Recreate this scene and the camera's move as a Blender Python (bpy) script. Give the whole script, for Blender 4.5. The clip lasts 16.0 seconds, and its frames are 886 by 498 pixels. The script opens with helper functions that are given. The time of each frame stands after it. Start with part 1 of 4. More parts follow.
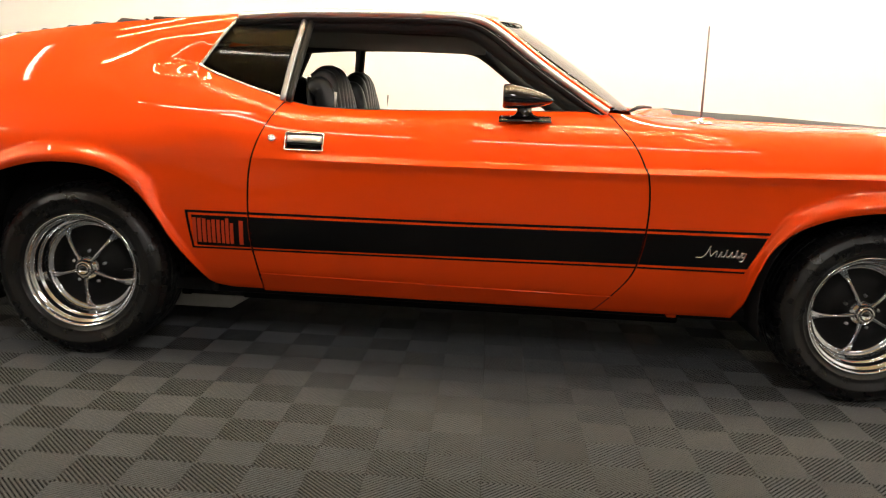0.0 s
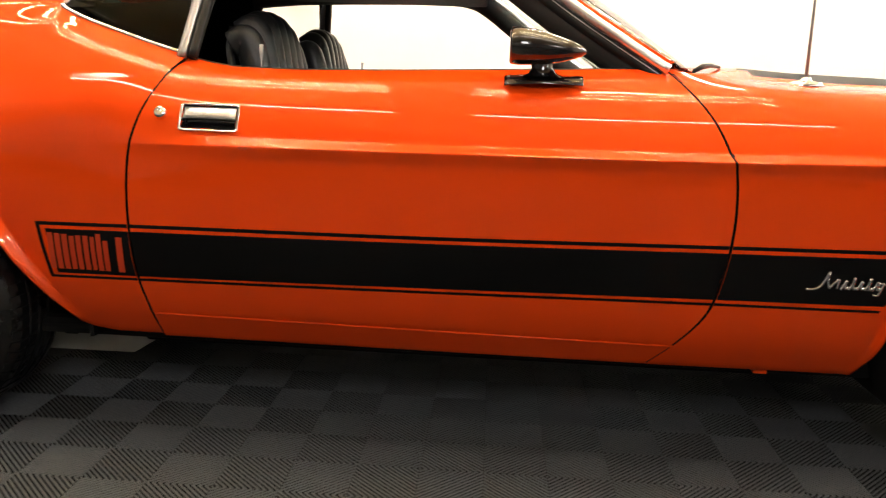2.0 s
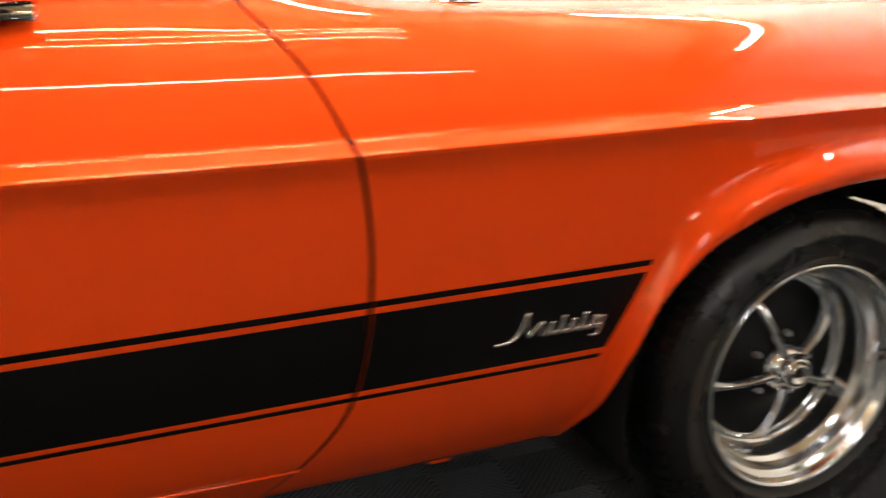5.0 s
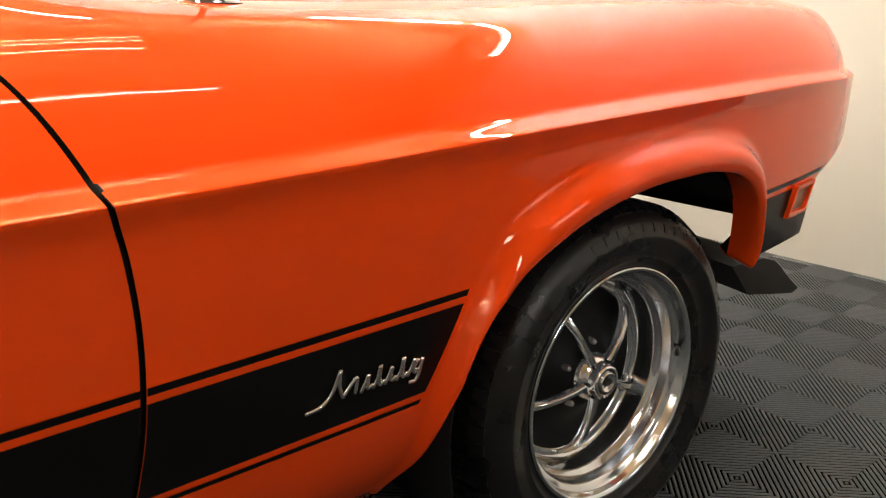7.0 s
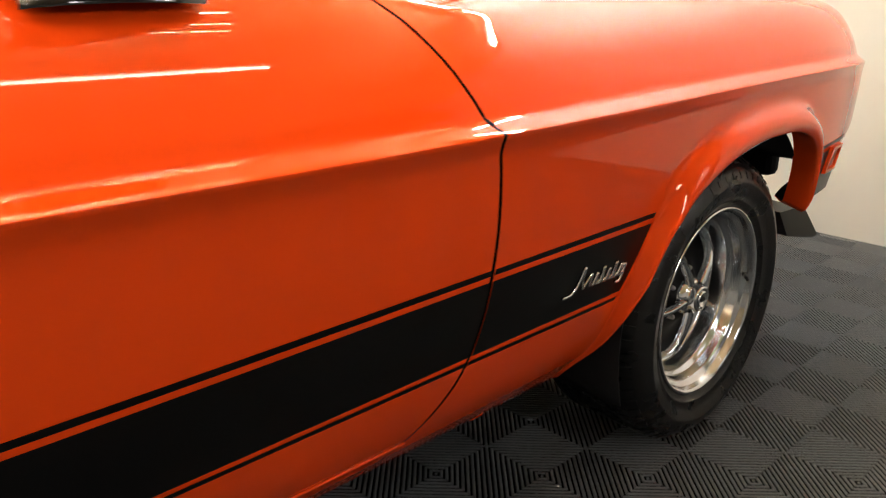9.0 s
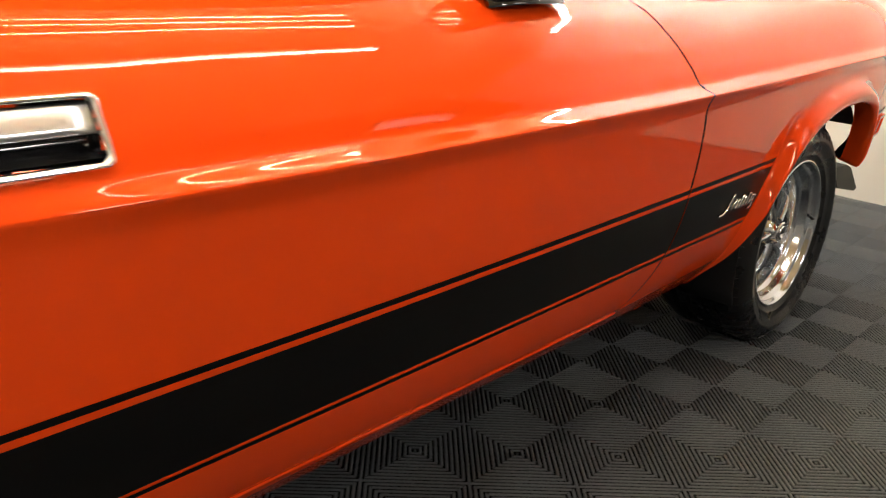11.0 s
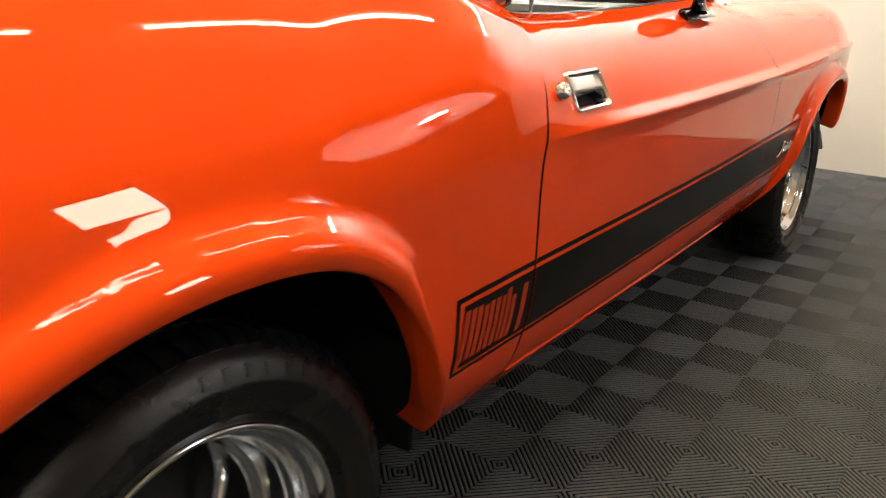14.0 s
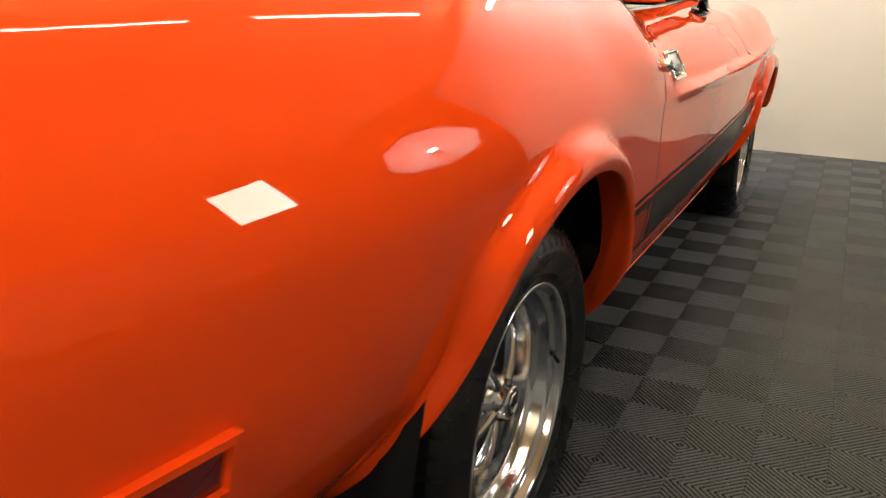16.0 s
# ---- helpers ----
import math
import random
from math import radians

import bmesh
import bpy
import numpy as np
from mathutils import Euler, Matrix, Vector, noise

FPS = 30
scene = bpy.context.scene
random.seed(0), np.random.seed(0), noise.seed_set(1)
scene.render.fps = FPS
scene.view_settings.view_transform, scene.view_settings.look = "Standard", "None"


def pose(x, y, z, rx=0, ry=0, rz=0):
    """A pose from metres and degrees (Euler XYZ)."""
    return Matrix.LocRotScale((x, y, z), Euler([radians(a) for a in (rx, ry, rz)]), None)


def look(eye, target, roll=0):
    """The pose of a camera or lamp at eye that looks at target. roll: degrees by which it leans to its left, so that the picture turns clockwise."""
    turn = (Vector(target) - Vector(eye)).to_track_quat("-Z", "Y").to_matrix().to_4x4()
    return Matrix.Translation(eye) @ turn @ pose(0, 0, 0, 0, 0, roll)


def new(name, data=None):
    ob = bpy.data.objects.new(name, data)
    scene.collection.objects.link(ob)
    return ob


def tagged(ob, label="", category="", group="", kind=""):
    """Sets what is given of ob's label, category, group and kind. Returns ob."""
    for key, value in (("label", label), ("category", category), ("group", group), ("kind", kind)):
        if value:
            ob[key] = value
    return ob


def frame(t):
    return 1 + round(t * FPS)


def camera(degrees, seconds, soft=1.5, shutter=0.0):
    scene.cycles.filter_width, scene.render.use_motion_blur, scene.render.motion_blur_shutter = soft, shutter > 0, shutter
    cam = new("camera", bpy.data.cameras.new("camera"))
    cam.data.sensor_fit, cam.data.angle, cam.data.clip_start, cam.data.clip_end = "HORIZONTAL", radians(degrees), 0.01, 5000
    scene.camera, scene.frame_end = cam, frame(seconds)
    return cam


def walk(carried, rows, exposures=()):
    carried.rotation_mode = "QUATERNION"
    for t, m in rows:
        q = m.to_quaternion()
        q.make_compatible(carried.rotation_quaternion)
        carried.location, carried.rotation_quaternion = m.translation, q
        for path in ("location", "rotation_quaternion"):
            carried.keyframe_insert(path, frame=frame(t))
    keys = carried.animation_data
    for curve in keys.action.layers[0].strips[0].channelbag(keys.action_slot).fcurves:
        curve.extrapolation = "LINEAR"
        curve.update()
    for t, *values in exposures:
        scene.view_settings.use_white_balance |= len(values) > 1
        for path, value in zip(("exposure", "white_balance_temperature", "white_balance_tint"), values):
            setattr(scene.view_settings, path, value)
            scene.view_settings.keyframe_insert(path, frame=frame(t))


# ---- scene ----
cam = camera(57.5, 16.0, soft=1.1, shutter=0.5)
PATH = [
    (0, (1.437, -3.574, 0.979), (1.339, -1.61, 0.614), 2.7),
    (0.5, (1.48, -3.357, 0.931), (1.354, -1.391, 0.584), 2.2),
    (1, (1.502, -3.12, 0.924), (1.363, -1.155, 0.576), 2.2),
    (1.5, (1.491, -2.882, 0.902), (1.368, -0.92, 0.535), 2.3),
    (2, (1.453, -2.641, 0.906), (1.339, -0.684, 0.508), 2.2),
    (2.5, (1.474, -2.416, 0.902), (1.31, -0.466, 0.49), 1.7),
    (3, (1.475, -2.208, 0.922), (1.321, -0.267, 0.464), 1.2),
    (3.5, (1.493, -2.033, 0.934), (1.431, -0.105, 0.409), 0.5),
    (4, (1.527, -1.913, 0.942), (1.683, -0.003, 0.372), -0.1),
    (4.5, (1.587, -1.843, 0.925), (2.031, 0.024, 0.36), -0.1),
    (5, (1.729, -1.772, 0.927), (2.418, 0.017, 0.356), -0.2),
    (5.2, (1.782, -1.774, 0.911), (2.555, -0.009, 0.373), -0.5),
    (7.3, (1.754, -1.56, 0.928), (3.004, -0.104, 0.363), -0.7),
    (7.5, (1.708, -1.546, 0.927), (2.981, -0.108, 0.372), -0.7),
    (8, (1.554, -1.557, 0.925), (2.84, -0.128, 0.37), 0.3),
    (8.5, (1.382, -1.556, 0.928), (2.694, -0.162, 0.348), 0.8),
    (8.7, (1.315, -1.54, 0.931), (2.648, -0.173, 0.336), 1.0),
    (10.8, (0.634, -1.526, 0.972), (2.032, -0.271, 0.288), 3.3),
    (11, (0.566, -1.537, 0.973), (1.96, -0.273, 0.295), 3.4),
    (11.5, (0.418, -1.524, 0.973), (1.814, -0.26, 0.299), 3.4),
    (12, (0.248, -1.498, 0.978), (1.673, -0.265, 0.307), 3.1),
    (12.5, (0.075, -1.497, 0.982), (1.528, -0.29, 0.324), 3.1),
    (13, (-0.106, -1.502, 0.976), (1.369, -0.316, 0.329), 2.5),
    (13.5, (-0.287, -1.463, 0.973), (1.23, -0.331, 0.326), 2.4),
    (14, (-0.458, -1.437, 0.98), (1.103, -0.355, 0.352), 1.7),
    (14.5, (-0.628, -1.4, 0.982), (0.96, -0.35, 0.369), 0.9),
    (15, (-0.81, -1.334, 0.975), (0.832, -0.365, 0.372), 0.8),
    (15.5, (-0.959, -1.254, 0.966), (0.729, -0.369, 0.362), 1.3),
    (16, (-1.134, -1.215, 0.96), (0.577, -0.375, 0.355), 1.4),
]
walk(cam, [(t, look(eye, target, roll)) for t, eye, target, roll in PATH],
     [(0.0, 0.04), (3.0, 0.16), (5.0, 0.12), (8.0, -0.15), (11.0, 0.08), (14.0, 0.0), (16.0, -0.12)])

# ---- world and lights ----
world = bpy.data.worlds.new("world")
scene.world = world
world.use_nodes = True
world.node_tree.nodes["Background"].inputs[0].default_value = (0.9, 0.95, 1.0, 1)
world.node_tree.nodes["Background"].inputs[1].default_value = 0.02

YC = 0.053          # the car's centre line
FRONT_WALL = 4.65   # white wall in front of the car
BACK_WALL = 2.9
CEILING = 3.05


# ---- materials ----
def material(name, base, rough=0.5, metal=0.0, coat=0.0, grain=0.0, grain_scale=40.0, blotch=0.0, blotch_scale=3.0,
             bump=0.0, bump_scale=200.0, rough_var=0.0, per_object=0.0, specular=0.5):
    m = bpy.data.materials.new(name)
    m.use_nodes = True
    nt = m.node_tree
    b = nt.nodes["Principled BSDF"]
    b.inputs["Base Color"].default_value = (*base, 1)
    b.inputs["Roughness"].default_value = rough
    b.inputs["Metallic"].default_value = metal
    b.inputs["Specular IOR Level"].default_value = specular
    b.inputs["Coat Weight"].default_value = coat
    b.inputs["Coat Roughness"].default_value = 0.015
    co = nt.nodes.new("ShaderNodeTexCoord")

    def noise_tex(scale, detail=4):
        n = nt.nodes.new("ShaderNodeTexNoise")
        n.inputs["Scale"].default_value, n.inputs["Detail"].default_value = scale, detail
        nt.links.new(co.outputs["Object"], n.inputs["Vector"])
        return n.outputs["Fac"]

    def maths(op, a, c):
        n = nt.nodes.new("ShaderNodeMath")
        n.operation = op
        for k, v in enumerate((a, c)):
            if isinstance(v, (int, float)):
                n.inputs[k].default_value = v
            else:
                nt.links.new(v, n.inputs[k])
        return n.outputs[0]

    value = None
    for amount, scale in ((grain, grain_scale), (blotch, blotch_scale)):
        if amount:
            v = maths("ADD", maths("MULTIPLY", noise_tex(scale), 2 * amount), 1 - amount)
            value = v if value is None else maths("MULTIPLY", value, v)
    if per_object:
        info = nt.nodes.new("ShaderNodeObjectInfo")
        v = maths("ADD", maths("MULTIPLY", info.outputs["Random"], 2 * per_object), 1 - per_object)
        value = v if value is None else maths("MULTIPLY", value, v)
    if value is not None:
        hsv = nt.nodes.new("ShaderNodeHueSaturation")
        hsv.inputs["Color"].default_value = (*base, 1)
        nt.links.new(value, hsv.inputs["Value"])
        nt.links.new(hsv.outputs["Color"], b.inputs["Base Color"])
    if rough_var:
        v = maths("ADD", maths("MULTIPLY", noise_tex(blotch_scale * 2.3), 2 * rough_var), rough - rough_var)
        nt.links.new(v, b.inputs["Roughness"])
    if bump:
        bp = nt.nodes.new("ShaderNodeBump")
        bp.inputs["Strength"].default_value, bp.inputs["Distance"].default_value = bump, 0.002
        nt.links.new(noise_tex(bump_scale), bp.inputs["Height"])
        nt.links.new(bp.outputs["Normal"], b.inputs["Normal"])
    return m


def glass(name, tint=(1, 1, 1), ior=1.45):
    """A thin pane: clear through, with gloss on top."""
    m = bpy.data.materials.new(name)
    m.use_nodes = True
    nt = m.node_tree
    nt.nodes.remove(nt.nodes["Principled BSDF"])
    clear, gloss = nt.nodes.new("ShaderNodeBsdfTransparent"), nt.nodes.new("ShaderNodeBsdfGlossy")
    clear.inputs["Color"].default_value = (*tint, 1)
    gloss.inputs["Roughness"].default_value = 0.01
    edge, mix = nt.nodes.new("ShaderNodeFresnel"), nt.nodes.new("ShaderNodeMixShader")
    edge.inputs["IOR"].default_value = ior
    nt.links.new(edge.outputs[0], mix.inputs[0])
    nt.links.new(clear.outputs[0], mix.inputs[1])
    nt.links.new(gloss.outputs[0], mix.inputs[2])
    nt.links.new(mix.outputs[0], nt.nodes["Material Output"].inputs["Surface"])
    return m


def glow(name, colour, strength):
    m = bpy.data.materials.new(name)
    m.use_nodes = True
    b = m.node_tree.nodes["Principled BSDF"]
    b.inputs["Base Color"].default_value = (0.8, 0.8, 0.8, 1)
    b.inputs["Emission Color"].default_value = (*colour, 1)
    b.inputs["Emission Strength"].default_value = strength
    return m


PAINT = material("orange_paint", (0.86, 0.068, 0.006), rough=0.02, coat=0.10, grain=0.03, grain_scale=900, blotch=0.03, blotch_scale=2.0, specular=0.45)
PAINT.node_tree.nodes["Principled BSDF"].inputs["Specular Tint"].default_value = (1.0, 0.82, 0.60, 1)
STRIPE = material("black_decal", (0.004, 0.004, 0.0043), rough=0.3, grain=0.12, grain_scale=300, rough_var=0.05, specular=0.15)
DECAL_ORANGE = material("orange_decal", (0.52, 0.040, 0.006), rough=0.4, grain=0.05)
FLAP = material("satin_chrome", (0.90, 0.90, 0.91), rough=0.30, metal=1.0, rough_var=0.03)
RIM = material("polished_rim", (0.70, 0.73, 0.77), rough=0.13, metal=1.0, rough_var=0.03, grain=0.04, grain_scale=30)
CHROME = material("chrome", (0.86, 0.86, 0.87), rough=0.045, metal=1.0, rough_var=0.02)
STEEL = material("brushed_steel", (0.36, 0.36, 0.37), rough=0.38, metal=1.0, grain=0.1)
MAST = material("dull_mast_steel", (0.20, 0.19, 0.185), rough=0.5, grain=0.1, specular=0.3)
GREY_METAL = material("grey_metal", (0.5, 0.5, 0.49), rough=0.55, metal=0.0, grain=0.15, blotch=0.2, blotch_scale=12)
RUBBER = material("tyre_rubber", (0.008, 0.008, 0.0085), rough=0.30, grain=0.3, grain_scale=60, blotch=0.35, blotch_scale=9, bump=0.25, bump_scale=500, rough_var=0.16, specular=0.42)
LETTER = material("worn_raised_rubber", (0.011, 0.011, 0.0115), rough=0.45, grain=0.3, grain_scale=80, specular=0.4)
WELL = material("wheel_black_paint", (0.004, 0.004, 0.0045), rough=0.6, grain=0.2, grain_scale=50, specular=0.25)
UNDER = material("underbody_black", (0.005, 0.005, 0.0055), rough=0.85, grain=0.3, grain_scale=25, blotch=0.3, specular=0.2)
VINYL = material("black_vinyl", (0.014, 0.014, 0.015), rough=0.34, bump=0.3, bump_scale=420, grain=0.15)
CLOTH = material("black_headliner", (0.011, 0.010, 0.010), rough=0.85, bump=0.3, bump_scale=600, grain=0.2)
GLOSS_BLACK = material("gloss_black", (0.008, 0.008, 0.009), rough=0.12, coat=0.6)
TRIM_BLACK = material("black_rubber_trim", (0.010, 0.010, 0.010), rough=0.45, grain=0.2, specular=0.22)
HOOD_BLACK = material("satin_black_paint", (0.018, 0.019, 0.021), rough=0.42, grain=0.1, specular=0.12)
TILE = material("grey_plastic_tile", (0.096, 0.103, 0.113), rough=0.50, grain=0.18, grain_scale=90, blotch=0.14, blotch_scale=4, per_object=0.05, rough_var=0.06, specular=0.06)
# Near-black base: the shade down between the tile ribs is put into its colour.
SLOT = material("tile_gap_shade", (0.004, 0.004, 0.004), rough=0.9, grain=0.2, specular=0.02)
WHITE = material("white_painted_wall", (0.86, 0.855, 0.835), rough=0.75, grain=0.02, grain_scale=8, blotch=0.03, blotch_scale=0.8, bump=0.25, bump_scale=70)
# Unseen walls, made this pale to bounce fill light onto the car's side.
FILL_WALL = material("grey_fill_wall", (0.44, 0.43, 0.415), rough=0.9, grain=0.1, blotch=0.15)
CEIL = material("cream_ceiling", (0.50, 0.38, 0.20), rough=0.9, grain=0.1)
# Black slats: the wall's sheen on them is put into this grey.
LOUVRE = material("louvre_sheen_grey", (0.11, 0.11, 0.115), rough=0.5, grain=0.15)
LENS_RED = material("red_lens", (0.16, 0.005, 0.006), rough=0.12, coat=1.0)
LENS_AMBER = material("amber_lens", (0.30, 0.07, 0.01), rough=0.3, coat=0.2)
WINDOW = glass("clear_glass", (0.95, 0.97, 0.96))
TINTED = glass("green_tinted_glass", (0.88, 0.945, 0.915), 1.28)
# Near quarter window only: the dim cabin behind it is put into the tint.
DIM_GLASS = glass("cabin_dimmed_glass", (0.74, 0.78, 0.79), 1.30)
WARM = (1.0, 0.93, 0.78)
TUBE = glow("fluorescent_tube", WARM, 150.0)
TUBE_SIDE = glow("new_fluorescent_tube", (1.0, 0.95, 0.87), 32.0)
TUBE_REAR_FILL = glow("rear_fill_tube", (1.0, 0.95, 0.85), 215.0)
TUBE_FRONT = glow("front_wall_tube", (1.0, 0.97, 0.92), 260.0)
TUBE_WARM = glow("old_yellow_fluorescent_tube", (1.0, 0.84, 0.52), 115.0)
SOFT = glow("softbox_cloth", (1.0, 0.95, 0.90), 22.0)
BULB = glow("flash_bulb", (1.0, 0.95, 0.88), 320.0)
UMBRELLA = material("umbrella_cloth", (0.75, 0.75, 0.74), rough=0.7)


# ---- mesh helpers ----
def as_mesh(name, verts, faces, smooth=True, mats=None):
    me = bpy.data.meshes.new(name)
    me.from_pydata([tuple(map(float, v)) for v in verts], [], faces)
    me.validate()
    if smooth:
        me.polygons.foreach_set("use_smooth", [True] * len(me.polygons))
    me.update()
    return me


def part(name, me, mat, parent=None, label=""):
    if isinstance(me, bmesh.types.BMesh):
        data = bpy.data.meshes.new(name)
        me.to_mesh(data)
        me.free()
        me = data
    if mat is not None and not me.materials:
        me.materials.append(mat)
    ob = new(name, me)
    ob.parent = parent
    if label:
        ob["label"] = label
    return ob


def box_bm(x0, x1, y0, y1, z0, z1, bevel=0.0, seg=2, bm=None):
    bm = bm or bmesh.new()
    c = ((x0 + x1) / 2, (y0 + y1) / 2, (z0 + z1) / 2)
    made = bmesh.ops.create_cube(bm, size=1.0, matrix=Matrix.Translation(c) @ Matrix.Diagonal((x1 - x0, y1 - y0, z1 - z0, 1)))
    if bevel:
        edges = list({e for v in made["verts"] for e in v.link_edges})
        bmesh.ops.bevel(bm, geom=edges, offset=bevel, segments=seg, affect="EDGES", profile=0.5)
    return bm


def smooth_bm(bm):
    for f in bm.faces:
        f.smooth = True
    return bm


def grid_faces(nu, nv, flip=False, wrap_u=False, wrap_v=False, base=0):
    faces = []
    for i in range(nu if wrap_u else nu - 1):
        for j in range(nv if wrap_v else nv - 1):
            a, b = base + i * nv + j, base + ((i + 1) % nu) * nv + j
            c, d = base + ((i + 1) % nu) * nv + (j + 1) % nv, base + i * nv + (j + 1) % nv
            faces.append((a, d, c, b) if flip else (a, b, c, d))
    return faces


def curve_fn(points):
    """A smooth function through (x, value) points."""
    xs = np.array([p[0] for p in points], float)
    ys = np.array([p[1] for p in points], float)
    h, d = np.diff(xs), np.diff(ys) / np.diff(xs)
    m = np.empty(len(xs))
    m[0], m[-1] = d[0], d[-1]
    m[1:-1] = (d[:-1] * h[1:] + d[1:] * h[:-1]) / (h[1:] + h[:-1])

    def f(x):
        x = np.asarray(x, float)
        k = np.clip(np.searchsorted(xs, x) - 1, 0, len(h) - 1)
        t = np.clip((x - xs[k]) / h[k], 0, 1)
        return ((2 * t**3 - 3 * t**2 + 1) * ys[k] + (t**3 - 2 * t**2 + t) * h[k] * m[k]
                + (3 * t**2 - 2 * t**3) * ys[k + 1] + (t**3 - t**2) * h[k] * m[k + 1])
    return f


def path_through(points, n=12):
    """A dense smooth path through points (Catmull-Rom)."""
    p = np.array(points, float)
    p = np.vstack([2 * p[0] - p[1], p, 2 * p[-1] - p[-2]])
    out = []
    for i in range(1, len(p) - 2):
        for t in np.linspace(0, 1, n, endpoint=False):
            a, b, c, d = p[i - 1], p[i], p[i + 1], p[i + 2]
            out.append(0.5 * (2 * b + (c - a) * t + (2 * a - 5 * b + 4 * c - d) * t**2 + (3 * b - a - 3 * c + d) * t**3))
    out.append(p[-2])
    return np.array(out)


def tube_mesh(name, path, radius, sides=8, flat=1.0, up=(0, 0, 1)):
    """A tube along a path; flat squeezes it along up; radius may vary along the path."""
    path = np.array(path, float)
    n = len(path)
    r = np.broadcast_to(np.asarray(radius, float), (n,))
    tan = np.gradient(path, axis=0)
    tan /= np.linalg.norm(tan, axis=1)[:, None]
    side = np.cross(tan, np.array(up, float))
    side /= np.linalg.norm(side, axis=1)[:, None] + 1e-9
    top = np.cross(side, tan)
    verts = []
    for k in range(n):
        for s in range(sides):
            a = 2 * math.pi * s / sides
            verts.append(path[k] + r[k] * (math.cos(a) * side[k] + flat * math.sin(a) * top[k]))
    faces = grid_faces(n, sides, wrap_v=True)
    faces += [tuple(range(sides)), tuple(range((n - 1) * sides, n * sides))[::-1]]
    return as_mesh(name, verts, faces)


def lathe_mesh(name, profile, segments=96, closed=False, span=(0.0, 360.0)):
    """Turns (radius, y) points round the y axis."""
    whole = span[1] - span[0] >= 360
    angles = np.radians(np.linspace(span[0], span[1], segments, endpoint=not whole))
    verts = [(r * math.cos(a), y, r * math.sin(a)) for a in angles for r, y in profile]
    return as_mesh(name, verts, grid_faces(len(angles), len(profile), wrap_u=whole, wrap_v=closed))


def thicken(ob, thickness, offset=-1):
    mod = ob.modifiers.new("thickness", "SOLIDIFY")
    mod.thickness, mod.offset = thickness, offset
    return ob


# ---- the car's shape ----
# Side profile: height, half-way out (y) on the near side, without the crease and the wheel flares.
LOW = curve_fn([(0.20, -0.690), (0.262, -0.735), (0.30, -0.768), (0.338, -0.798), (0.40, -0.829), (0.45, -0.845),
                (0.52, -0.859), (0.60, -0.868), (0.68, -0.873), (0.75, -0.875), (0.82, -0.874)])
TAPER = curve_fn([(-1.20, 0.12), (-0.9, 0.05), (-0.6, 0.016), (-0.3, 0.002), (0.0, 0.0), (2.8, 0.0), (3.0, 0.006), (3.2, 0.022),
                  (3.35, 0.042), (3.5, 0.076), (3.60, 0.115), (3.68, 0.17)])
CREASE_Z = curve_fn([(-1.2, 0.73), (0.0, 0.745), (0.63, 0.752), (1.33, 0.760), (1.955, 0.768), (2.24, 0.774), (2.71, 0.785), (3.2, 0.79), (3.62, 0.78)])
CREASE_W = curve_fn([(-1.2, 0.0), (0.50, 0.0), (0.60, 0.03), (0.68, 0.15), (0.78, 0.45), (0.92, 0.78), (1.1, 0.94), (1.4, 1.0), (2.8, 1.0), (3.2, 0.75), (3.4, 0.45), (3.55, 0.15), (3.66, 0.0), (3.70, 0.0)])
TOP_Y = curve_fn([(0.6, -0.706), (0.8, -0.700), (1.5, -0.697), (1.85, -0.680), (2.1, -0.63), (2.3, -0.60), (3.0, -0.60), (3.4, -0.58), (3.62, -0.56)])
TOP_Z = curve_fn([(0.6, 0.965), (0.717, 0.949), (0.777, 0.936), (0.917, 0.929), (1.115, 0.932), (1.408, 0.943), (1.6, 0.951), (1.85, 0.958),
                  (2.0, 0.948), (2.18, 0.940), (2.6, 0.938), (3.0, 0.936), (3.2, 0.931), (3.4, 0.914), (3.52, 0.890), (3.62, 0.852), (3.68, 0.806)])
REAR_GAP = curve_fn([(0.30, 0.652), (0.36, 0.647), (0.44, 0.635), (0.52, 0.628), (0.618, 0.624), (0.716, 0.629), (0.793, 0.646), (0.88, 0.679), (0.95, 0.716), (1.0, 0.75)])
FRONT_GAP = curve_fn([(0.25, 1.83), (0.333, 1.892), (0.42, 1.948), (0.498, 1.968), (0.594, 1.979), (0.688, 1.978), (0.743, 1.971),
                      (0.798, 1.953), (0.861, 1.922), (0.913, 1.882), (0.959, 1.843), (1.0, 1.80)])
FRONT_ARCH = path_through([(2.325, 0.265), (2.343, 0.32), (2.352, 0.40), (2.364, 0.465), (2.388, 0.528), (2.420, 0.568), (2.475, 0.612), (2.583, 0.656),
                           (2.70, 0.678), (2.80, 0.682), (2.88, 0.679), (2.965, 0.660), (3.02, 0.622), (3.05, 0.57), (3.064, 0.52), (3.071, 0.475)], 10)
REAR_ARCH = path_through([(-0.430, 0.34), (-0.418, 0.406), (-0.398, 0.465), (-0.378, 0.515), (-0.352, 0.570), (-0.315, 0.616), (-0.253, 0.660), (-0.127, 0.70), (-0.003, 0.711), (0.118, 0.696),
                          (0.217, 0.648), (0.295, 0.563), (0.353, 0.467), (0.405, 0.383), (0.43, 0.345), (0.452, 0.300)], 10)
FENDER_LOW = np.vstack([[(1.80, 0.262), (2.10, 0.264)], FRONT_ARCH, [(3.08, 0.468), (3.126, 0.490), (3.20, 0.499), (3.37, 0.597), (3.68, 0.68)]])
QUARTER_LOW = np.vstack([[(-1.2, 0.42), (-0.8, 0.37), (-0.45, 0.337)], REAR_ARCH, [(0.47, 0.283), (0.52, 0.272), (0.75, 0.272)]])


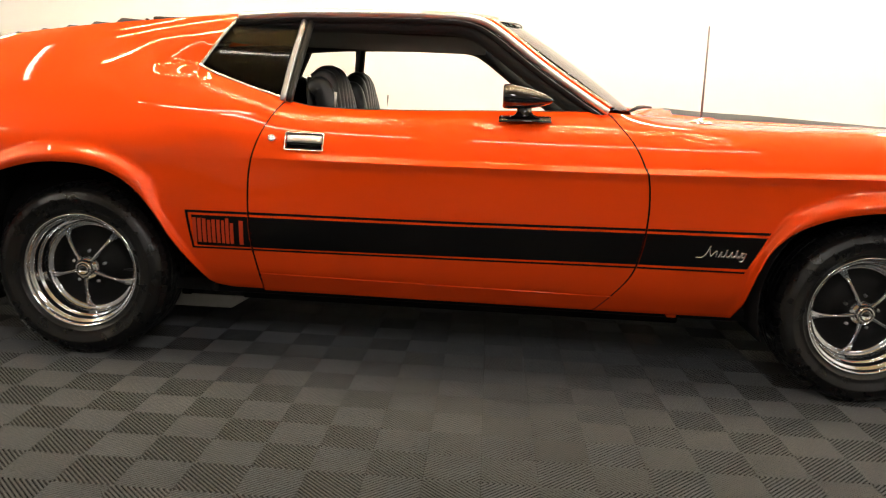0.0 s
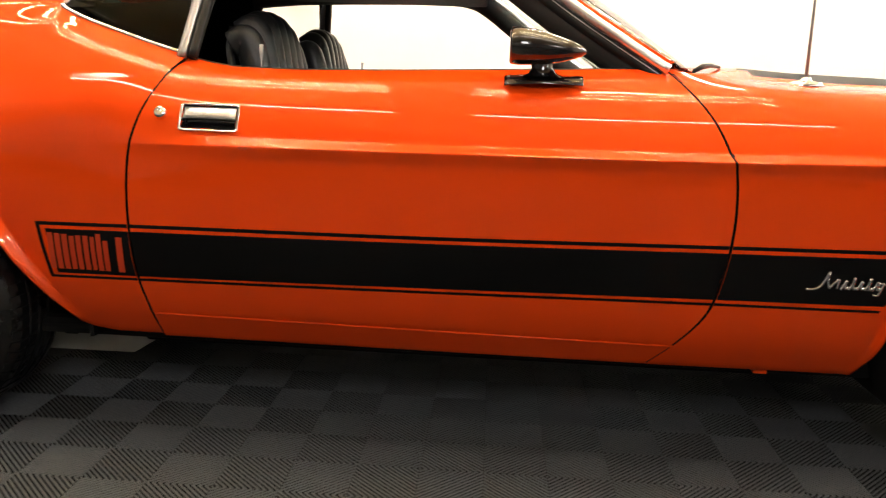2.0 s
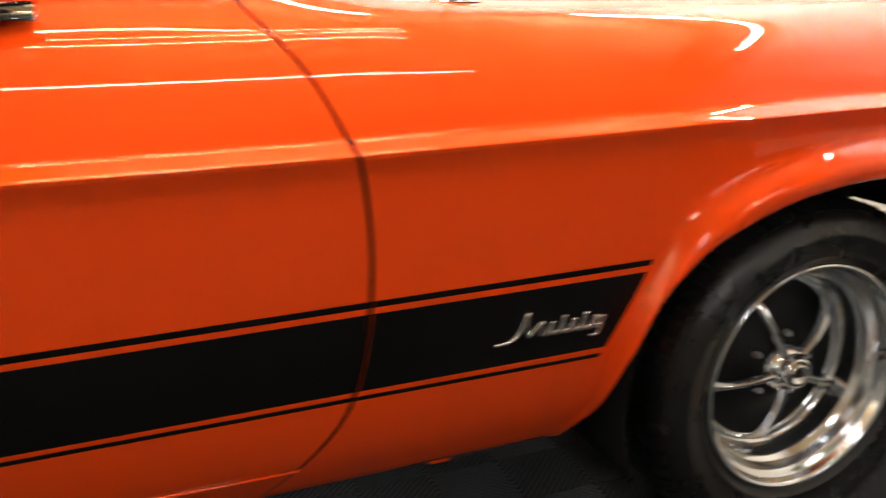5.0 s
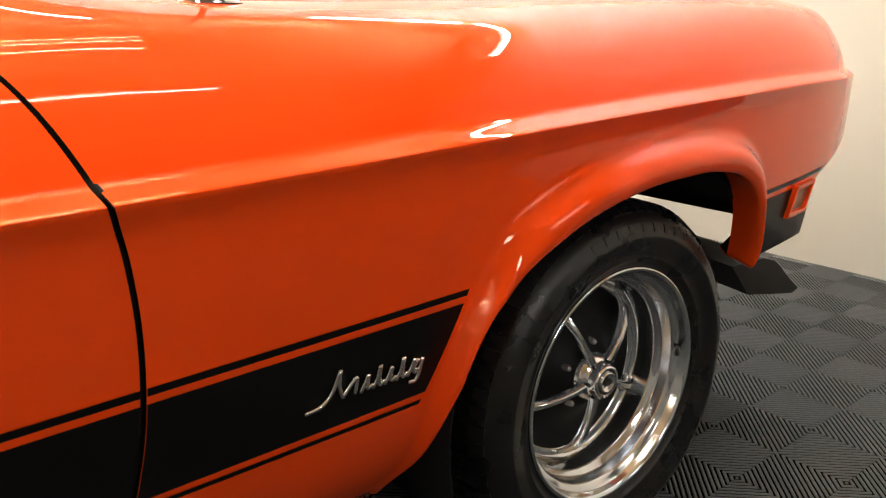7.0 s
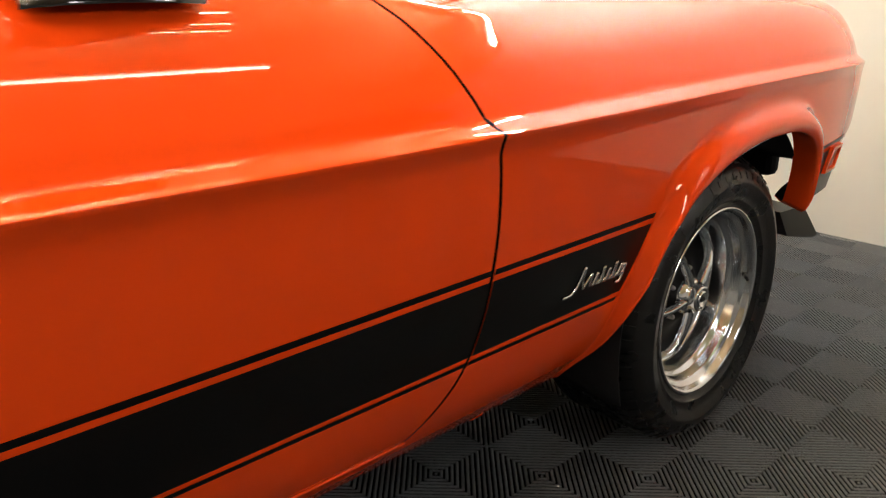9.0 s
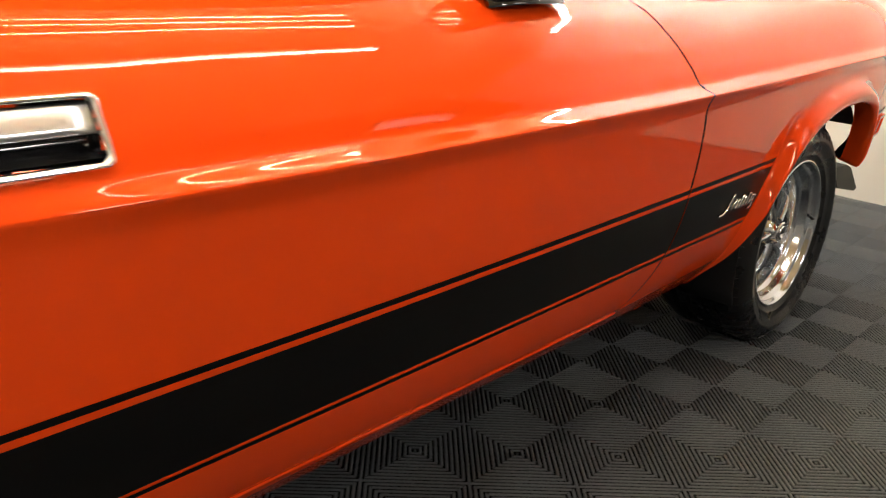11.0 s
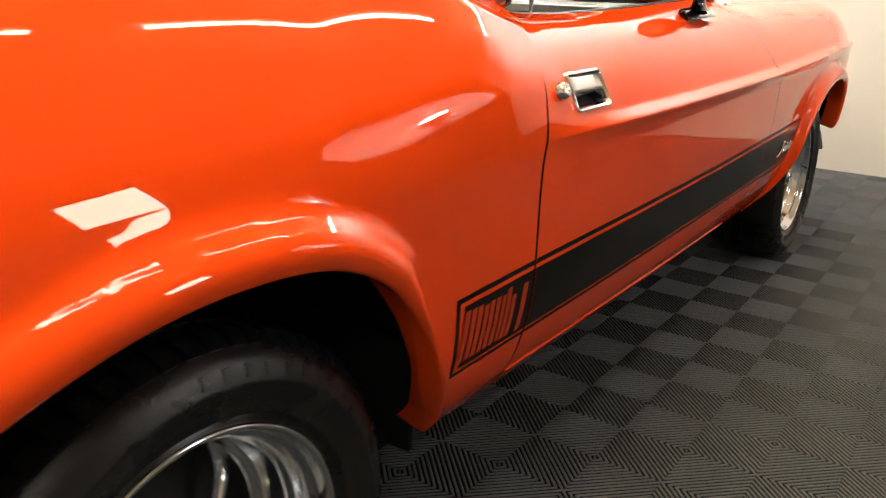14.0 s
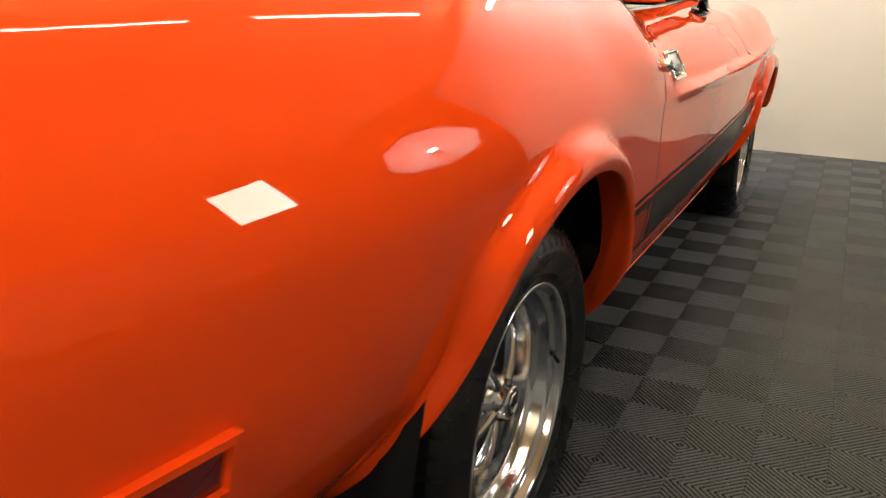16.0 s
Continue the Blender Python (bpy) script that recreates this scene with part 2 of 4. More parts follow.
SEGMENTS = [(a, b) for arch in (FRONT_ARCH[::2], REAR_ARCH[::2]) for a, b in zip(arch[:-1], arch[1:])]
SEG_A, SEG_B = np.array([s[0] for s in SEGMENTS]), np.array([s[1] for s in SEGMENTS])
SEG_D = SEG_B - SEG_A
SEG_L = (SEG_D**2).sum(1)


def near_arch(x, z):
    """The distance to the nearer wheel arch's edge."""
    x, z = np.broadcast_arrays(np.asarray(x, float), np.asarray(z, float))
    ox, oz = x[..., None] - SEG_A[:, 0], z[..., None] - SEG_A[:, 1]
    t = np.clip((ox * SEG_D[:, 0] + oz * SEG_D[:, 1]) / SEG_L, 0, 1)
    return np.hypot(ox - t * SEG_D[:, 0], oz - t * SEG_D[:, 1]).min(-1)


def flare(x, z):
    d = near_arch(x, z)
    width = np.clip(0.016 + 0.40 * (z - 0.56), 0.016, 0.056)
    q = np.clip(d / width, 0, 1.4)
    roll = 1 - ((q - 0.30) / 0.72) ** 2
    at, slope = 1 - (0.55 / 0.72) ** 2, -2 * 0.55 / 0.72**2
    s = np.clip((q - 0.85) / 0.45, 0, 1)
    tail = at * (2 * s**3 - 3 * s**2 + 1) + slope * 0.45 * (s**3 - 2 * s**2 + s)
    bulge = np.where(q < 0.85, roll, np.maximum(tail, 0))
    return 0.035 * np.clip((z - 0.27) / 0.2, 0.15, 1) * bulge


HIP = curve_fn([(-1.2, 0.0), (0.2, 0.002), (0.45, 0.010), (0.63, 0.014), (0.85, 0.010), (1.2, 0.002), (1.5, 0.0), (3.7, 0.0)])


def hip(x, z):
    s = np.clip((z - 0.46) / 0.30, 0, 1)
    tuck = np.clip((-0.15 - x) / 0.2, 0, 1) * 0.112 * np.clip((0.70 - z) / 0.35, 0, 1.1) ** 2.2
    return HIP(x) * s * s * (3 - 2 * s) + tuck


def side_y(x, z):
    """How far out the lower side lies at (x, z)."""
    zc = CREASE_Z(x)
    s = np.clip((z - (zc - 0.034)) / 0.034, 0, 1)
    lip = CREASE_W(x) * 0.013 * s * s * (1.6 - 0.6 * s)
    return LOW(z) + TAPER(x) + hip(x, z) - lip - flare(x, z)


# Sections above the crease as (inward, up) rows, from how fast they lean in at each height: doors with the crease's lip,
# where it has faded, and fenders.
def section(slopes, start, end, rows=161):
    lean = curve_fn(slopes)
    up = np.linspace(0, slopes[-1][0], 800)
    k = np.maximum(lean(up), 0.0)
    inward = np.concatenate([[0], np.cumsum((k[1:] + k[:-1]) / 2 * np.diff(up))])
    late = np.clip((up - 0.13) / (up[-1] - 0.13), 0, 1) ** 2
    inward = start + inward + (end - start - inward[-1]) * late
    arc = np.concatenate([[0], np.cumsum(np.hypot(np.diff(up), np.diff(inward)))])
    even = np.linspace(0, arc[-1], rows)
    return np.interp(even, arc, inward), np.interp(even, arc, up)


MIDDLE = [(0.045, 0.50), (0.06, 0.60), (0.075, 0.66), (0.083, 0.71), (0.095, 0.78), (0.115, 0.83), (0.130, 0.92)]
DOOR_TOP = [(0.142, 1.15), (0.152, 1.6), (0.160, 2.3), (0.167, 3.5), (0.172, 5.0)]
LIP = [(0, 0.6), (0.003, 1.5), (0.009, 2.0), (0.014, 1.4), (0.018, 0.72), (0.024, 0.48), (0.034, 0.42)]
LIP_IN, LIP_UP = section(LIP + MIDDLE + DOOR_TOP, -0.013, 0.178)
PLAIN_IN, PLAIN_UP = section([(0, 0.05), (0.012, 0.15), (0.022, 0.28), (0.034, 0.42)] + MIDDLE + DOOR_TOP, 0.0, 0.178)
FENDER_IN, FENDER_UP = section(LIP + MIDDLE[:4] + [(0.095, 0.80), (0.110, 0.97), (0.125, 1.35), (0.138, 2.2), (0.148, 4.0), (0.156, 9.0), (0.162, 18.0)], -0.013, 0.275)
LIFT = curve_fn([(0.5, 0.026), (0.64, 0.022), (0.744, 0.010), (0.9, 0.003), (1.05, 0.0), (3.7, 0.0)])
STEP = np.linspace(0, 1, 161)
PULL = np.clip((STEP - 0.70) / 0.30, 0, 1) ** 1.5


def smooth_rows(table, s):
    """Catmull-Rom through evenly spaced rows along the table's last axis."""
    last = table.shape[-1] - 1
    t = np.clip(s, 0, 1) * last
    k = np.minimum(t.astype(int), last - 1)
    t = t - k
    pick = lambda n: np.take_along_axis(table, np.clip(n, 0, last)[..., None], -1)[..., 0]
    b, c = pick(k), pick(k + 1)
    a = np.where(k > 0, pick(k - 1), 2 * b - c)
    d = np.where(k < last - 1, pick(k + 2), 2 * c - b)
    return 0.5 * (2 * b + (c - a) * t + (2 * a - 5 * b + 4 * c - d) * t**2 + (3 * b - a - 3 * c + d) * t**3)


def upper(x, s):
    """The surface from the crease (s=0) to the belt or the bonnet's edge (s=1)."""
    x, s = np.broadcast_arrays(np.asarray(x, float), np.asarray(s, float))
    zc = CREASE_Z(x)
    w = np.clip((x - 1.98) / 0.55, 0, 1)[..., None]
    w = w * w * (3 - 2 * w)
    c = CREASE_W(x)[..., None]
    inward = (c * LIP_IN + (1 - c) * PLAIN_IN) * (1 - w) + w * (c * FENDER_IN + (1 - c) * (FENDER_IN + 0.013 * (1 - STEP) ** 6))
    rise = (c * LIP_UP + (1 - c) * PLAIN_UP) * (1 - w) + FENDER_UP * w
    low = np.clip(rise / 0.07, 0, 1)
    rise = rise + LIFT(x)[..., None] * low * low * (3 - 2 * low)
    y = (LOW(zc) + TAPER(x) + hip(x, zc))[..., None] + inward
    z = zc[..., None] + rise
    front = TAPER(x) * (x > 1)
    y = y + PULL * ((TOP_Y(x) + front * 0.6)[..., None] - y[..., -1:])
    z = z + PULL * (TOP_Z(x)[..., None] - z[..., -1:])
    y, z = smooth_rows(y, s), smooth_rows(z, s)
    return y - flare(x, z) , z


LOWER_ROWS = np.concatenate([np.linspace(0, 0.86, 24), np.linspace(0.875, 1.0, 10)])
UPPER_ROWS = np.concatenate([np.linspace(0.005, 0.16, 26), np.linspace(0.18, 0.5, 16), np.linspace(0.52, 1.0, 24)])


def mirrored(y, side):
    return y if side < 0 else 2 * YC - y


def skin(name, columns, side, mat, parent, label="", flange=True, hole=None):
    """A panel from columns of (x, y, z) points, bottom to top, with a folded edge below and at its ends."""
    cols = [np.array(c, float) for c in columns]
    if flange:
        cols = [np.vstack([[(c[0][0], c[0][1] + 0.055, c[0][2] + 0.012), (c[0][0], c[0][1] + 0.012, c[0][2] + 0.0005), (c[0][0], c[0][1] + 0.003, c[0][2] - 0.0015)], c]) for c in cols]
    nv = len(cols[0])
    verts = [(p[0], mirrored(p[1], side), p[2]) for c in cols for p in c]
    faces = grid_faces(len(cols), nv, flip=side > 0)
    if hole:
        x0, x1, z0, z1 = hole
        mid = [np.mean([verts[k] for k in f], axis=0) for f in faces]
        faces = [f for f, c in zip(faces, mid) if not (x0 < c[0] < x1 and z0 < c[2] < z1)]
    me = as_mesh(name, verts, faces)
    ob = part(name, me, mat, parent, label)
    ob.data.materials.append(UNDER)
    mod = ob.modifiers.new("thickness", "SOLIDIFY")
    mod.thickness, mod.offset, mod.material_offset, mod.use_rim = 0.003, -1, 1, False
    return ob


def fender_columns():
    us = np.unique(np.concatenate([np.linspace(1.982, 2.32, 30), FRONT_ARCH[:, 0], np.linspace(3.08, 3.68, 38)]).round(4))
    cols = []
    for u in us:
        w = np.clip(1 - (u - 1.982) / 0.30, 0, 1)
        w = w * w * (3 - 2 * w)
        zb, zc = float(np.interp(u, FENDER_LOW[:, 0], FENDER_LOW[:, 1])), float(CREASE_Z(u))
        z = zb + (zc - zb) * LOWER_ROWS
        x = u + (FRONT_GAP(z) - 1.979) * w
        low = np.stack([x, side_y(x, z), z], 1)
        xs = np.full(len(UPPER_ROWS), u)
        for _ in range(4):
            y, zz = upper(xs, UPPER_ROWS)
            xs = u + (FRONT_GAP(zz) - 1.979) * w
        cols.append(np.vstack([low, np.stack([xs, y, zz], 1)]))
    return cols


def door_columns():
    cols = []
    for q in np.unique(np.concatenate([np.linspace(0, 1, 90), np.linspace(0.07, 0.21, 40)])):
        def at(z):
            return (REAR_GAP(z) + 0.003) * (1 - q) + (FRONT_GAP(z) - 0.003) * q
        u = float(at(0.75))
        zc = float(CREASE_Z(u))
        z = 0.3392 - 0.012 * q + (zc - 0.3392 + 0.012 * q) * LOWER_ROWS
        low = np.stack([at(z), side_y(at(z), z), z], 1)
        xs = np.full(len(UPPER_ROWS), u)
        for _ in range(4):
            y, zz = upper(xs, UPPER_ROWS)
            xs = at(zz)
        cols.append(np.vstack([low, np.stack([xs, y, zz], 1)]))
    return cols


# The quarter panel above the crease: one smooth sail from the hip to the roof, easing into the door's section at its front.
_sz = np.linspace(0.70, 1.22, 600)
_sk = curve_fn([(0.70, 0.0), (0.73, 0.02), (0.76, 0.11), (0.80, 0.27), (0.85, 0.47), (0.90, 0.645), (0.919, 0.70), (0.95, 0.765), (1.0, 0.83), (1.05, 0.87), (1.10, 0.90),
                (1.14, 0.97), (1.17, 1.08), (1.205, 1.35), (1.22, 1.5)])(_sz)
_sy = np.concatenate([[0], np.cumsum((_sk[1:] + _sk[:-1]) / 2 * np.diff(_sz))])
_sy = _sy - np.interp(0.75, _sz, _sy) - 0.8645
SAIL_TOP = float(np.interp(1.205, _sz, _sy))


def SAIL(z):
    return np.interp(z, _sz, _sy)


ROOF_X = [-1.10, -0.72, -0.28, 0.10, 0.38, 0.505, 0.80]
ROOF_EDGE_Z = curve_fn(list(zip(ROOF_X, [0.985, 1.075, 1.160, 1.210, 1.236, 1.246, 1.262])))
ROOF_EDGE_Y = curve_fn(list(zip(ROOF_X, [-0.50, -0.525, -0.540, -0.550, -0.557, -0.557, -0.556])))
_dy, _dz = upper(np.full(200, 0.64), np.linspace(0, 1, 200))
SHIFT = curve_fn([(-1.2, 0.0), (0.0, 0.0), (0.194, 0.001), (0.349, 0.009), (0.449, 0.020), (0.547, 0.035), (0.626, 0.056), (0.70, 0.072)])
REST = _dy - SAIL(np.minimum(_dz + float(SHIFT(0.64)), 1.205))
REST_LOW = np.where(_dz < 0.895, REST, np.interp(0.895, _dz, REST))
BELT = REST - REST_LOW


def sail_y(x, z):
    x, z = np.broadcast_arrays(np.asarray(x, float), np.asarray(z, float))
    a = ROOF_EDGE_Z(np.clip(x, -1.1, 0.8)) - 0.93
    d = np.maximum(z - 0.93, 0)
    zs = z + SHIFT(x) * np.clip(1 - (z - 1.0) / 0.15, 0, 1)
    ds = np.maximum(zs - 0.93, 0)
    zz = np.where(zs > 0.93, 0.93 + ds + (0.275 - a) / a**2 * ds * ds, zs)
    y = SAIL(np.minimum(zz, 1.21)) + (ROOF_EDGE_Y(np.clip(x, -1.1, 0.8)) - SAIL_TOP) * (d / a) ** 2 + TAPER(x) * np.clip(1 - (d / a) ** 2, 0, 1)
    # towards the door: its section, with the belt's turn following the window's edge
    zw = np.interp(x, [0.398, 0.42, 0.535, 0.716], [1.062, 1.043, 1.004, 0.955])
    m = np.clip((x - 0.22) / 0.42, 0, 1) * np.clip(1 - (z - zw) / 0.08, 0, 1)
    turn = np.clip((x - 0.14) / 0.44, 0, 1) * np.clip(1 - (z - zw) / 0.10, 0, 1)
    m, turn = m * m * (3 - 2 * m), turn * turn * (3 - 2 * turn)
    return y + m * np.interp(z, _dz, REST_LOW) + turn * np.interp(0.955 - (zw - z), _dz, BELT)


Q_U = [-1.2, -0.8, -0.4, -0.1, 0.12, 0.26, 0.33, 0.37, 0.41, 0.50, 0.621]
Q_X = [-1.10, -0.72, -0.28, 0.10, 0.38, 0.505, 0.430, 0.398, 0.420, 0.535, 0.716]
Q_Z = [0.985, 1.075, 1.160, 1.210, 1.236, 1.244, 1.115, 1.062, 1.043, 1.004, 0.950]


def quarter_columns():
    us = np.unique(np.concatenate([np.linspace(-1.2, -0.432, 36), REAR_ARCH[:, 0], np.linspace(0.46, 0.621, 22)]).round(4))
    rows = np.concatenate([np.linspace(0.015, 0.5, 24), np.linspace(0.52, 1.0, 26)])
    cols = []
    for u in us:
        w = np.clip(1 - (0.621 - u) / 0.22, 0, 1)
        w = w * w * (3 - 2 * w)
        zb, zc = float(np.interp(u, QUARTER_LOW[:, 0], QUARTER_LOW[:, 1])), float(CREASE_Z(u))
        z = zb + (zc - zb) * LOWER_ROWS
        x = u + (REAR_GAP(z) - 0.624) * w
        low = np.stack([x, side_y(x, z), z], 1)
        tx, tz = np.interp(u, Q_U, Q_X), np.interp(u, Q_U, Q_Z)
        zu = zc + (tz - zc) * rows
        lean = u + (tx - u) * rows ** float(np.interp(u, [0.0, 0.2, 0.36, 0.38], [1.4, 3.0, 4.5, 1.4]))
        e = np.clip((u - 0.45) / 0.12, 0, 1)
        edge = REAR_GAP(zu) - (0.624 - u) * (1 - rows) - (0.716 - tx) * rows
        xu = lean * (1 - e) + edge * e
        y0 = float(side_y(low[-1, 0], zc)) + float(flare(low[-1, 0], zc)) - float(sail_y(low[-1, 0], zc))
        ease = np.clip(1 - (zu - zc) / 0.16, 0, 1)
        yu = sail_y(xu, zu) + y0 * ease * ease * (3 - 2 * ease) - flare(xu, zu)
        cols.append(np.vstack([low, np.stack([xu, yu, zu], 1)]))
    return cols


def rocker_columns():
    cols = []
    for q in np.linspace(0, 1, 60):
        z = np.linspace(0.264, 0.338 - 0.012 * q, 8)
        x = 0.6525 * (1 - q) + (FRONT_GAP(z) - 0.001) * q
        cols.append(np.stack([x, side_y(x, z), z], 1))
    return cols


# ---- the room ----
def build_room():
    floor = tagged(new("floor"), "dark grey interlocking ribbed plastic tile floor", "floor", kind="structure")
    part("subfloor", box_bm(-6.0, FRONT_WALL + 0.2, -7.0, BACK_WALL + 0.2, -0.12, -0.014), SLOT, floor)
    t = 0.10
    a = part("wall_front", box_bm(FRONT_WALL, FRONT_WALL + t, -3.0, BACK_WALL, -0.012, CEILING), WHITE)
    tagged(a, "white painted wall in front of the car", "wall", kind="structure")
    b = part("wall_back", box_bm(-6.0, FRONT_WALL + t, BACK_WALL, BACK_WALL + t, -0.012, CEILING), WHITE)
    tagged(b, "white painted wall beyond the car", "wall", kind="structure")
    c = part("wall_side", box_bm(-6.0, 7.0, -7.0 - t, -7.0, -0.012, CEILING), FILL_WALL)
    tagged(c, "plain unseen grey wall that bounces fill light", "wall", kind="structure")
    d = part("wall_rear", box_bm(-6.0 - t, -6.0, -7.0, BACK_WALL, -0.012, CEILING), FILL_WALL)
    tagged(d, "plain grey wall behind the car", "wall", kind="structure")
    e = part("wall_recess", box_bm(7.0, 7.0 + t, -7.0, -3.0, -0.012, CEILING), FILL_WALL)
    tagged(e, "plain grey wall of the studio's recess", "wall", kind="structure")
    f = part("ceiling", box_bm(-6.0, 7.1, -7.0, BACK_WALL + t, CEILING, CEILING + t), CEIL)
    tagged(f, "plain dull cream ceiling", "ceiling", kind="structure")
    return floor


# ---- lamps ----
def tube_light(x0, x1, y, z, mat=TUBE, turn=0.0, radius=0.014):
    ob = tagged(new("fluorescent_light"), "grey batten light with a bare fluorescent tube", "ceiling light", group="ceiling lights")
    ob.location = ((x0 + x1) / 2, y, z)
    ob.rotation_euler = (0, 0, math.radians(turn))
    h = (x1 - x0) / 2
    part("batten", box_bm(-h, h, -0.018, 0.018, 0.03, 0.07, 0.006), GREY_METAL, ob)
    for s in (-0.6, 0.6):
        part("hanger_rod", tube_mesh("hanger_rod", [(s * h, 0, 0.065), (s * h, 0, 0.2), (s * h, 0, CEILING - z)], 0.004, 6, up=(0, 1, 0)), STEEL, ob)
    part("tube", tube_mesh("tube", [(k, 0, 0) for k in np.linspace(-h + 0.02, h - 0.02, 6)], radius, 12), mat, ob)
    for s in (-1, 1):
        part("holder", box_bm(s * h - 0.015, s * h + 0.015, -0.018, 0.018, -0.018, 0.04, 0.003), WHITE, ob)
    return ob


def softbox(at, target, w, h):
    ob = tagged(new("softbox_light"), "square white studio softbox on a black stand", "studio light")
    ob.matrix_world = look(at, target)
    part("diffuser", box_bm(-w / 2, w / 2, -h / 2, h / 2, -0.02, 0.0), SOFT, ob)
    bm = bmesh.new()
    q = [bm.verts.new(p) for p in ((-w / 2 - .02, -h / 2 - .02, 0.0), (w / 2 + .02, -h / 2 - .02, 0.0), (w / 2 + .02, h / 2 + .02, 0.0), (-w / 2 - .02, h / 2 + .02, 0.0),
                                    (-.09, -.09, .4), (.09, -.09, .4), (.09, .09, .4), (-.09, .09, .4))]
    for f in ((0, 1, 5, 4), (1, 2, 6, 5), (2, 3, 7, 6), (3, 0, 4, 7), (4, 5, 6, 7)):
        bm.faces.new([q[k] for k in f])
    thicken(part("shell", bm, TRIM_BLACK, ob), 0.006)
    inv = ob.matrix_world.inverted()
    foot = [inv @ Vector((at[0], at[1] - 0.3, z)) for z in (0.0, 0.6, at[2])]
    part("stand_pole", tube_mesh("stand_pole", foot, 0.014, 10, up=(1, 0, 0)), TRIM_BLACK, ob)
    for k in range(3):
        a = 2.1 * k + 0.4
        p = [inv @ Vector((at[0], at[1] - 0.3, 0.55)), inv @ Vector((at[0] + 0.45 * math.cos(a), at[1] - 0.3 + 0.45 * math.sin(a), 0.01))]
        part("stand_leg", tube_mesh("stand_leg", p, 0.010, 8, up=(1, 0, 0.2)), TRIM_BLACK, ob)
    return ob


def umbrella_light(at, target, radius):
    ob = tagged(new("umbrella_light"), "white eight-ribbed photo umbrella with a lit bulb", "studio light")
    ob.matrix_world = look(at, target)
    verts, n = [(0, 0, 0.02)], 8
    rings = 5
    for r in range(1, rings + 1):
        f = r / rings
        for k in range(n):
            a = 2 * math.pi * k / n
            verts.append((radius * f * math.cos(a), radius * f * math.sin(a), 0.02 - 0.30 * radius * f * f * 1.4))
    faces = [(0, 1 + k, 1 + (k + 1) % n) for k in range(n)]
    for r in range(rings - 1):
        for k in range(n):
            a, b = 1 + r * n + k, 1 + r * n + (k + 1) % n
            faces.append((a, a + n, b + n, b))
    thicken(part("canopy", as_mesh("canopy", verts, faces, smooth=False), UMBRELLA, ob), 0.003)
    for k in range(n):
        a = 2 * math.pi * k / n
        p = [(radius * f * math.cos(a), radius * f * math.sin(a), 0.012 - 0.42 * radius * f * f) for f in np.linspace(0.03, 1, 7)]
        part("rib", tube_mesh("rib", p, 0.0025, 6, up=(0.1, 0.2, 1)), STEEL, ob)
    part("shaft", tube_mesh("shaft", [(0, 0, 0.02), (0, 0, -0.3), (0, 0, -0.62)], 0.005, 8, up=(1, 0, 0)), TRIM_BLACK, ob)
    bulb = part("bulb", smooth_bm(bulb_bm(0.04, (0, 0.0, -0.36))), BULB, ob)
    part("lamp_head", box_bm(-0.04, 0.04, -0.20, -0.05, -0.45, -0.33, 0.012), TRIM_BLACK, ob)
    inv = ob.matrix_world.inverted()
    head = ob.matrix_world @ Vector((0, -0.13, -0.39))
    foot = [inv @ Vector((head.x, head.y, z)) for z in (0.0, 0.6, head.z)]
    part("stand_pole", tube_mesh("stand_pole", foot, 0.013, 10, up=(1, 0, 0)), TRIM_BLACK, ob)
    for k in range(3):
        a = 2.1 * k + 0.9
        p = [inv @ Vector((head.x, head.y, 0.55)), inv @ Vector((head.x + 0.4 * math.cos(a), head.y + 0.4 * math.sin(a), 0.01))]
        part("stand_leg", tube_mesh("stand_leg", p, 0.009, 8, up=(1, 0, 0.2)), TRIM_BLACK, ob)
    return ob


def bulb_bm(r, at):
    bm = bmesh.new()
    bmesh.ops.create_uvsphere(bm, u_segments=16, v_segments=10, radius=r, matrix=Matrix.Translation(at))
    return bm


floor = build_room()
for x0, x1, y in ((-0.60, 0.95, -1.50), (1.31, 2.95, -1.50), (-0.65, 1.0, 1.3), (1.33, 2.87, 1.3), (-2.3, -0.9, 1.3)):
    tube_light(x0, x1, y, 2.72, TUBE_SIDE if y < -1 else TUBE)
for y in (-0.92, -0.60, -0.36):
    for x0, x1 in ((-0.85, 0.95), (1.31, 2.75)):
        tube_light(x0, x1, y, 2.72, TUBE_WARM, radius=0.008)
# unseen tubes added to brighten the rear quarter and the floor beside it
for y in (-1.5, -2.9):
    tube_light(-3.4, -1.95, y, 2.72, TUBE_REAR_FILL)
tube_light(-1.62, -0.92, -0.72, 2.72, TUBE_SIDE, 90)
# the tube at y -0.6 is an unseen addition that brightens the front wall
for y in (-0.6, 1.2):
    tube_light(3.4, 5.0, y, 2.72, TUBE_FRONT, 90)
softbox((1.88, -3.85, 2.10), (0.2, -0.9, 0.8), 0.44, 0.72)
umbrella_light((4.05, -3.6, 2.03), (0.2, -0.9, 0.8), 0.55)


# ---- the car ----
car = tagged(new("car"), "glossy orange-red fastback coupe with black side stripes", "car")
car.location = (0, 0, 0)

for side in (-1, 1):
    near = side < 0
    skin("front_fender", fender_columns(), side, PAINT, car)
    door = skin("door", door_columns(), side, PAINT, car, hole=(0.750, 0.874, 0.790, 0.840) if near else None)
    if not near:
        for v in door.data.vertices:
            v.co.z -= 0.022 * min(1.0, max(0.0, (v.co.z - 0.88) / 0.05))
    skin("quarter_panel", quarter_columns(), side, PAINT, car)
    skin("rocker_panel", rocker_columns(), side, PAINT, car, flange=True)


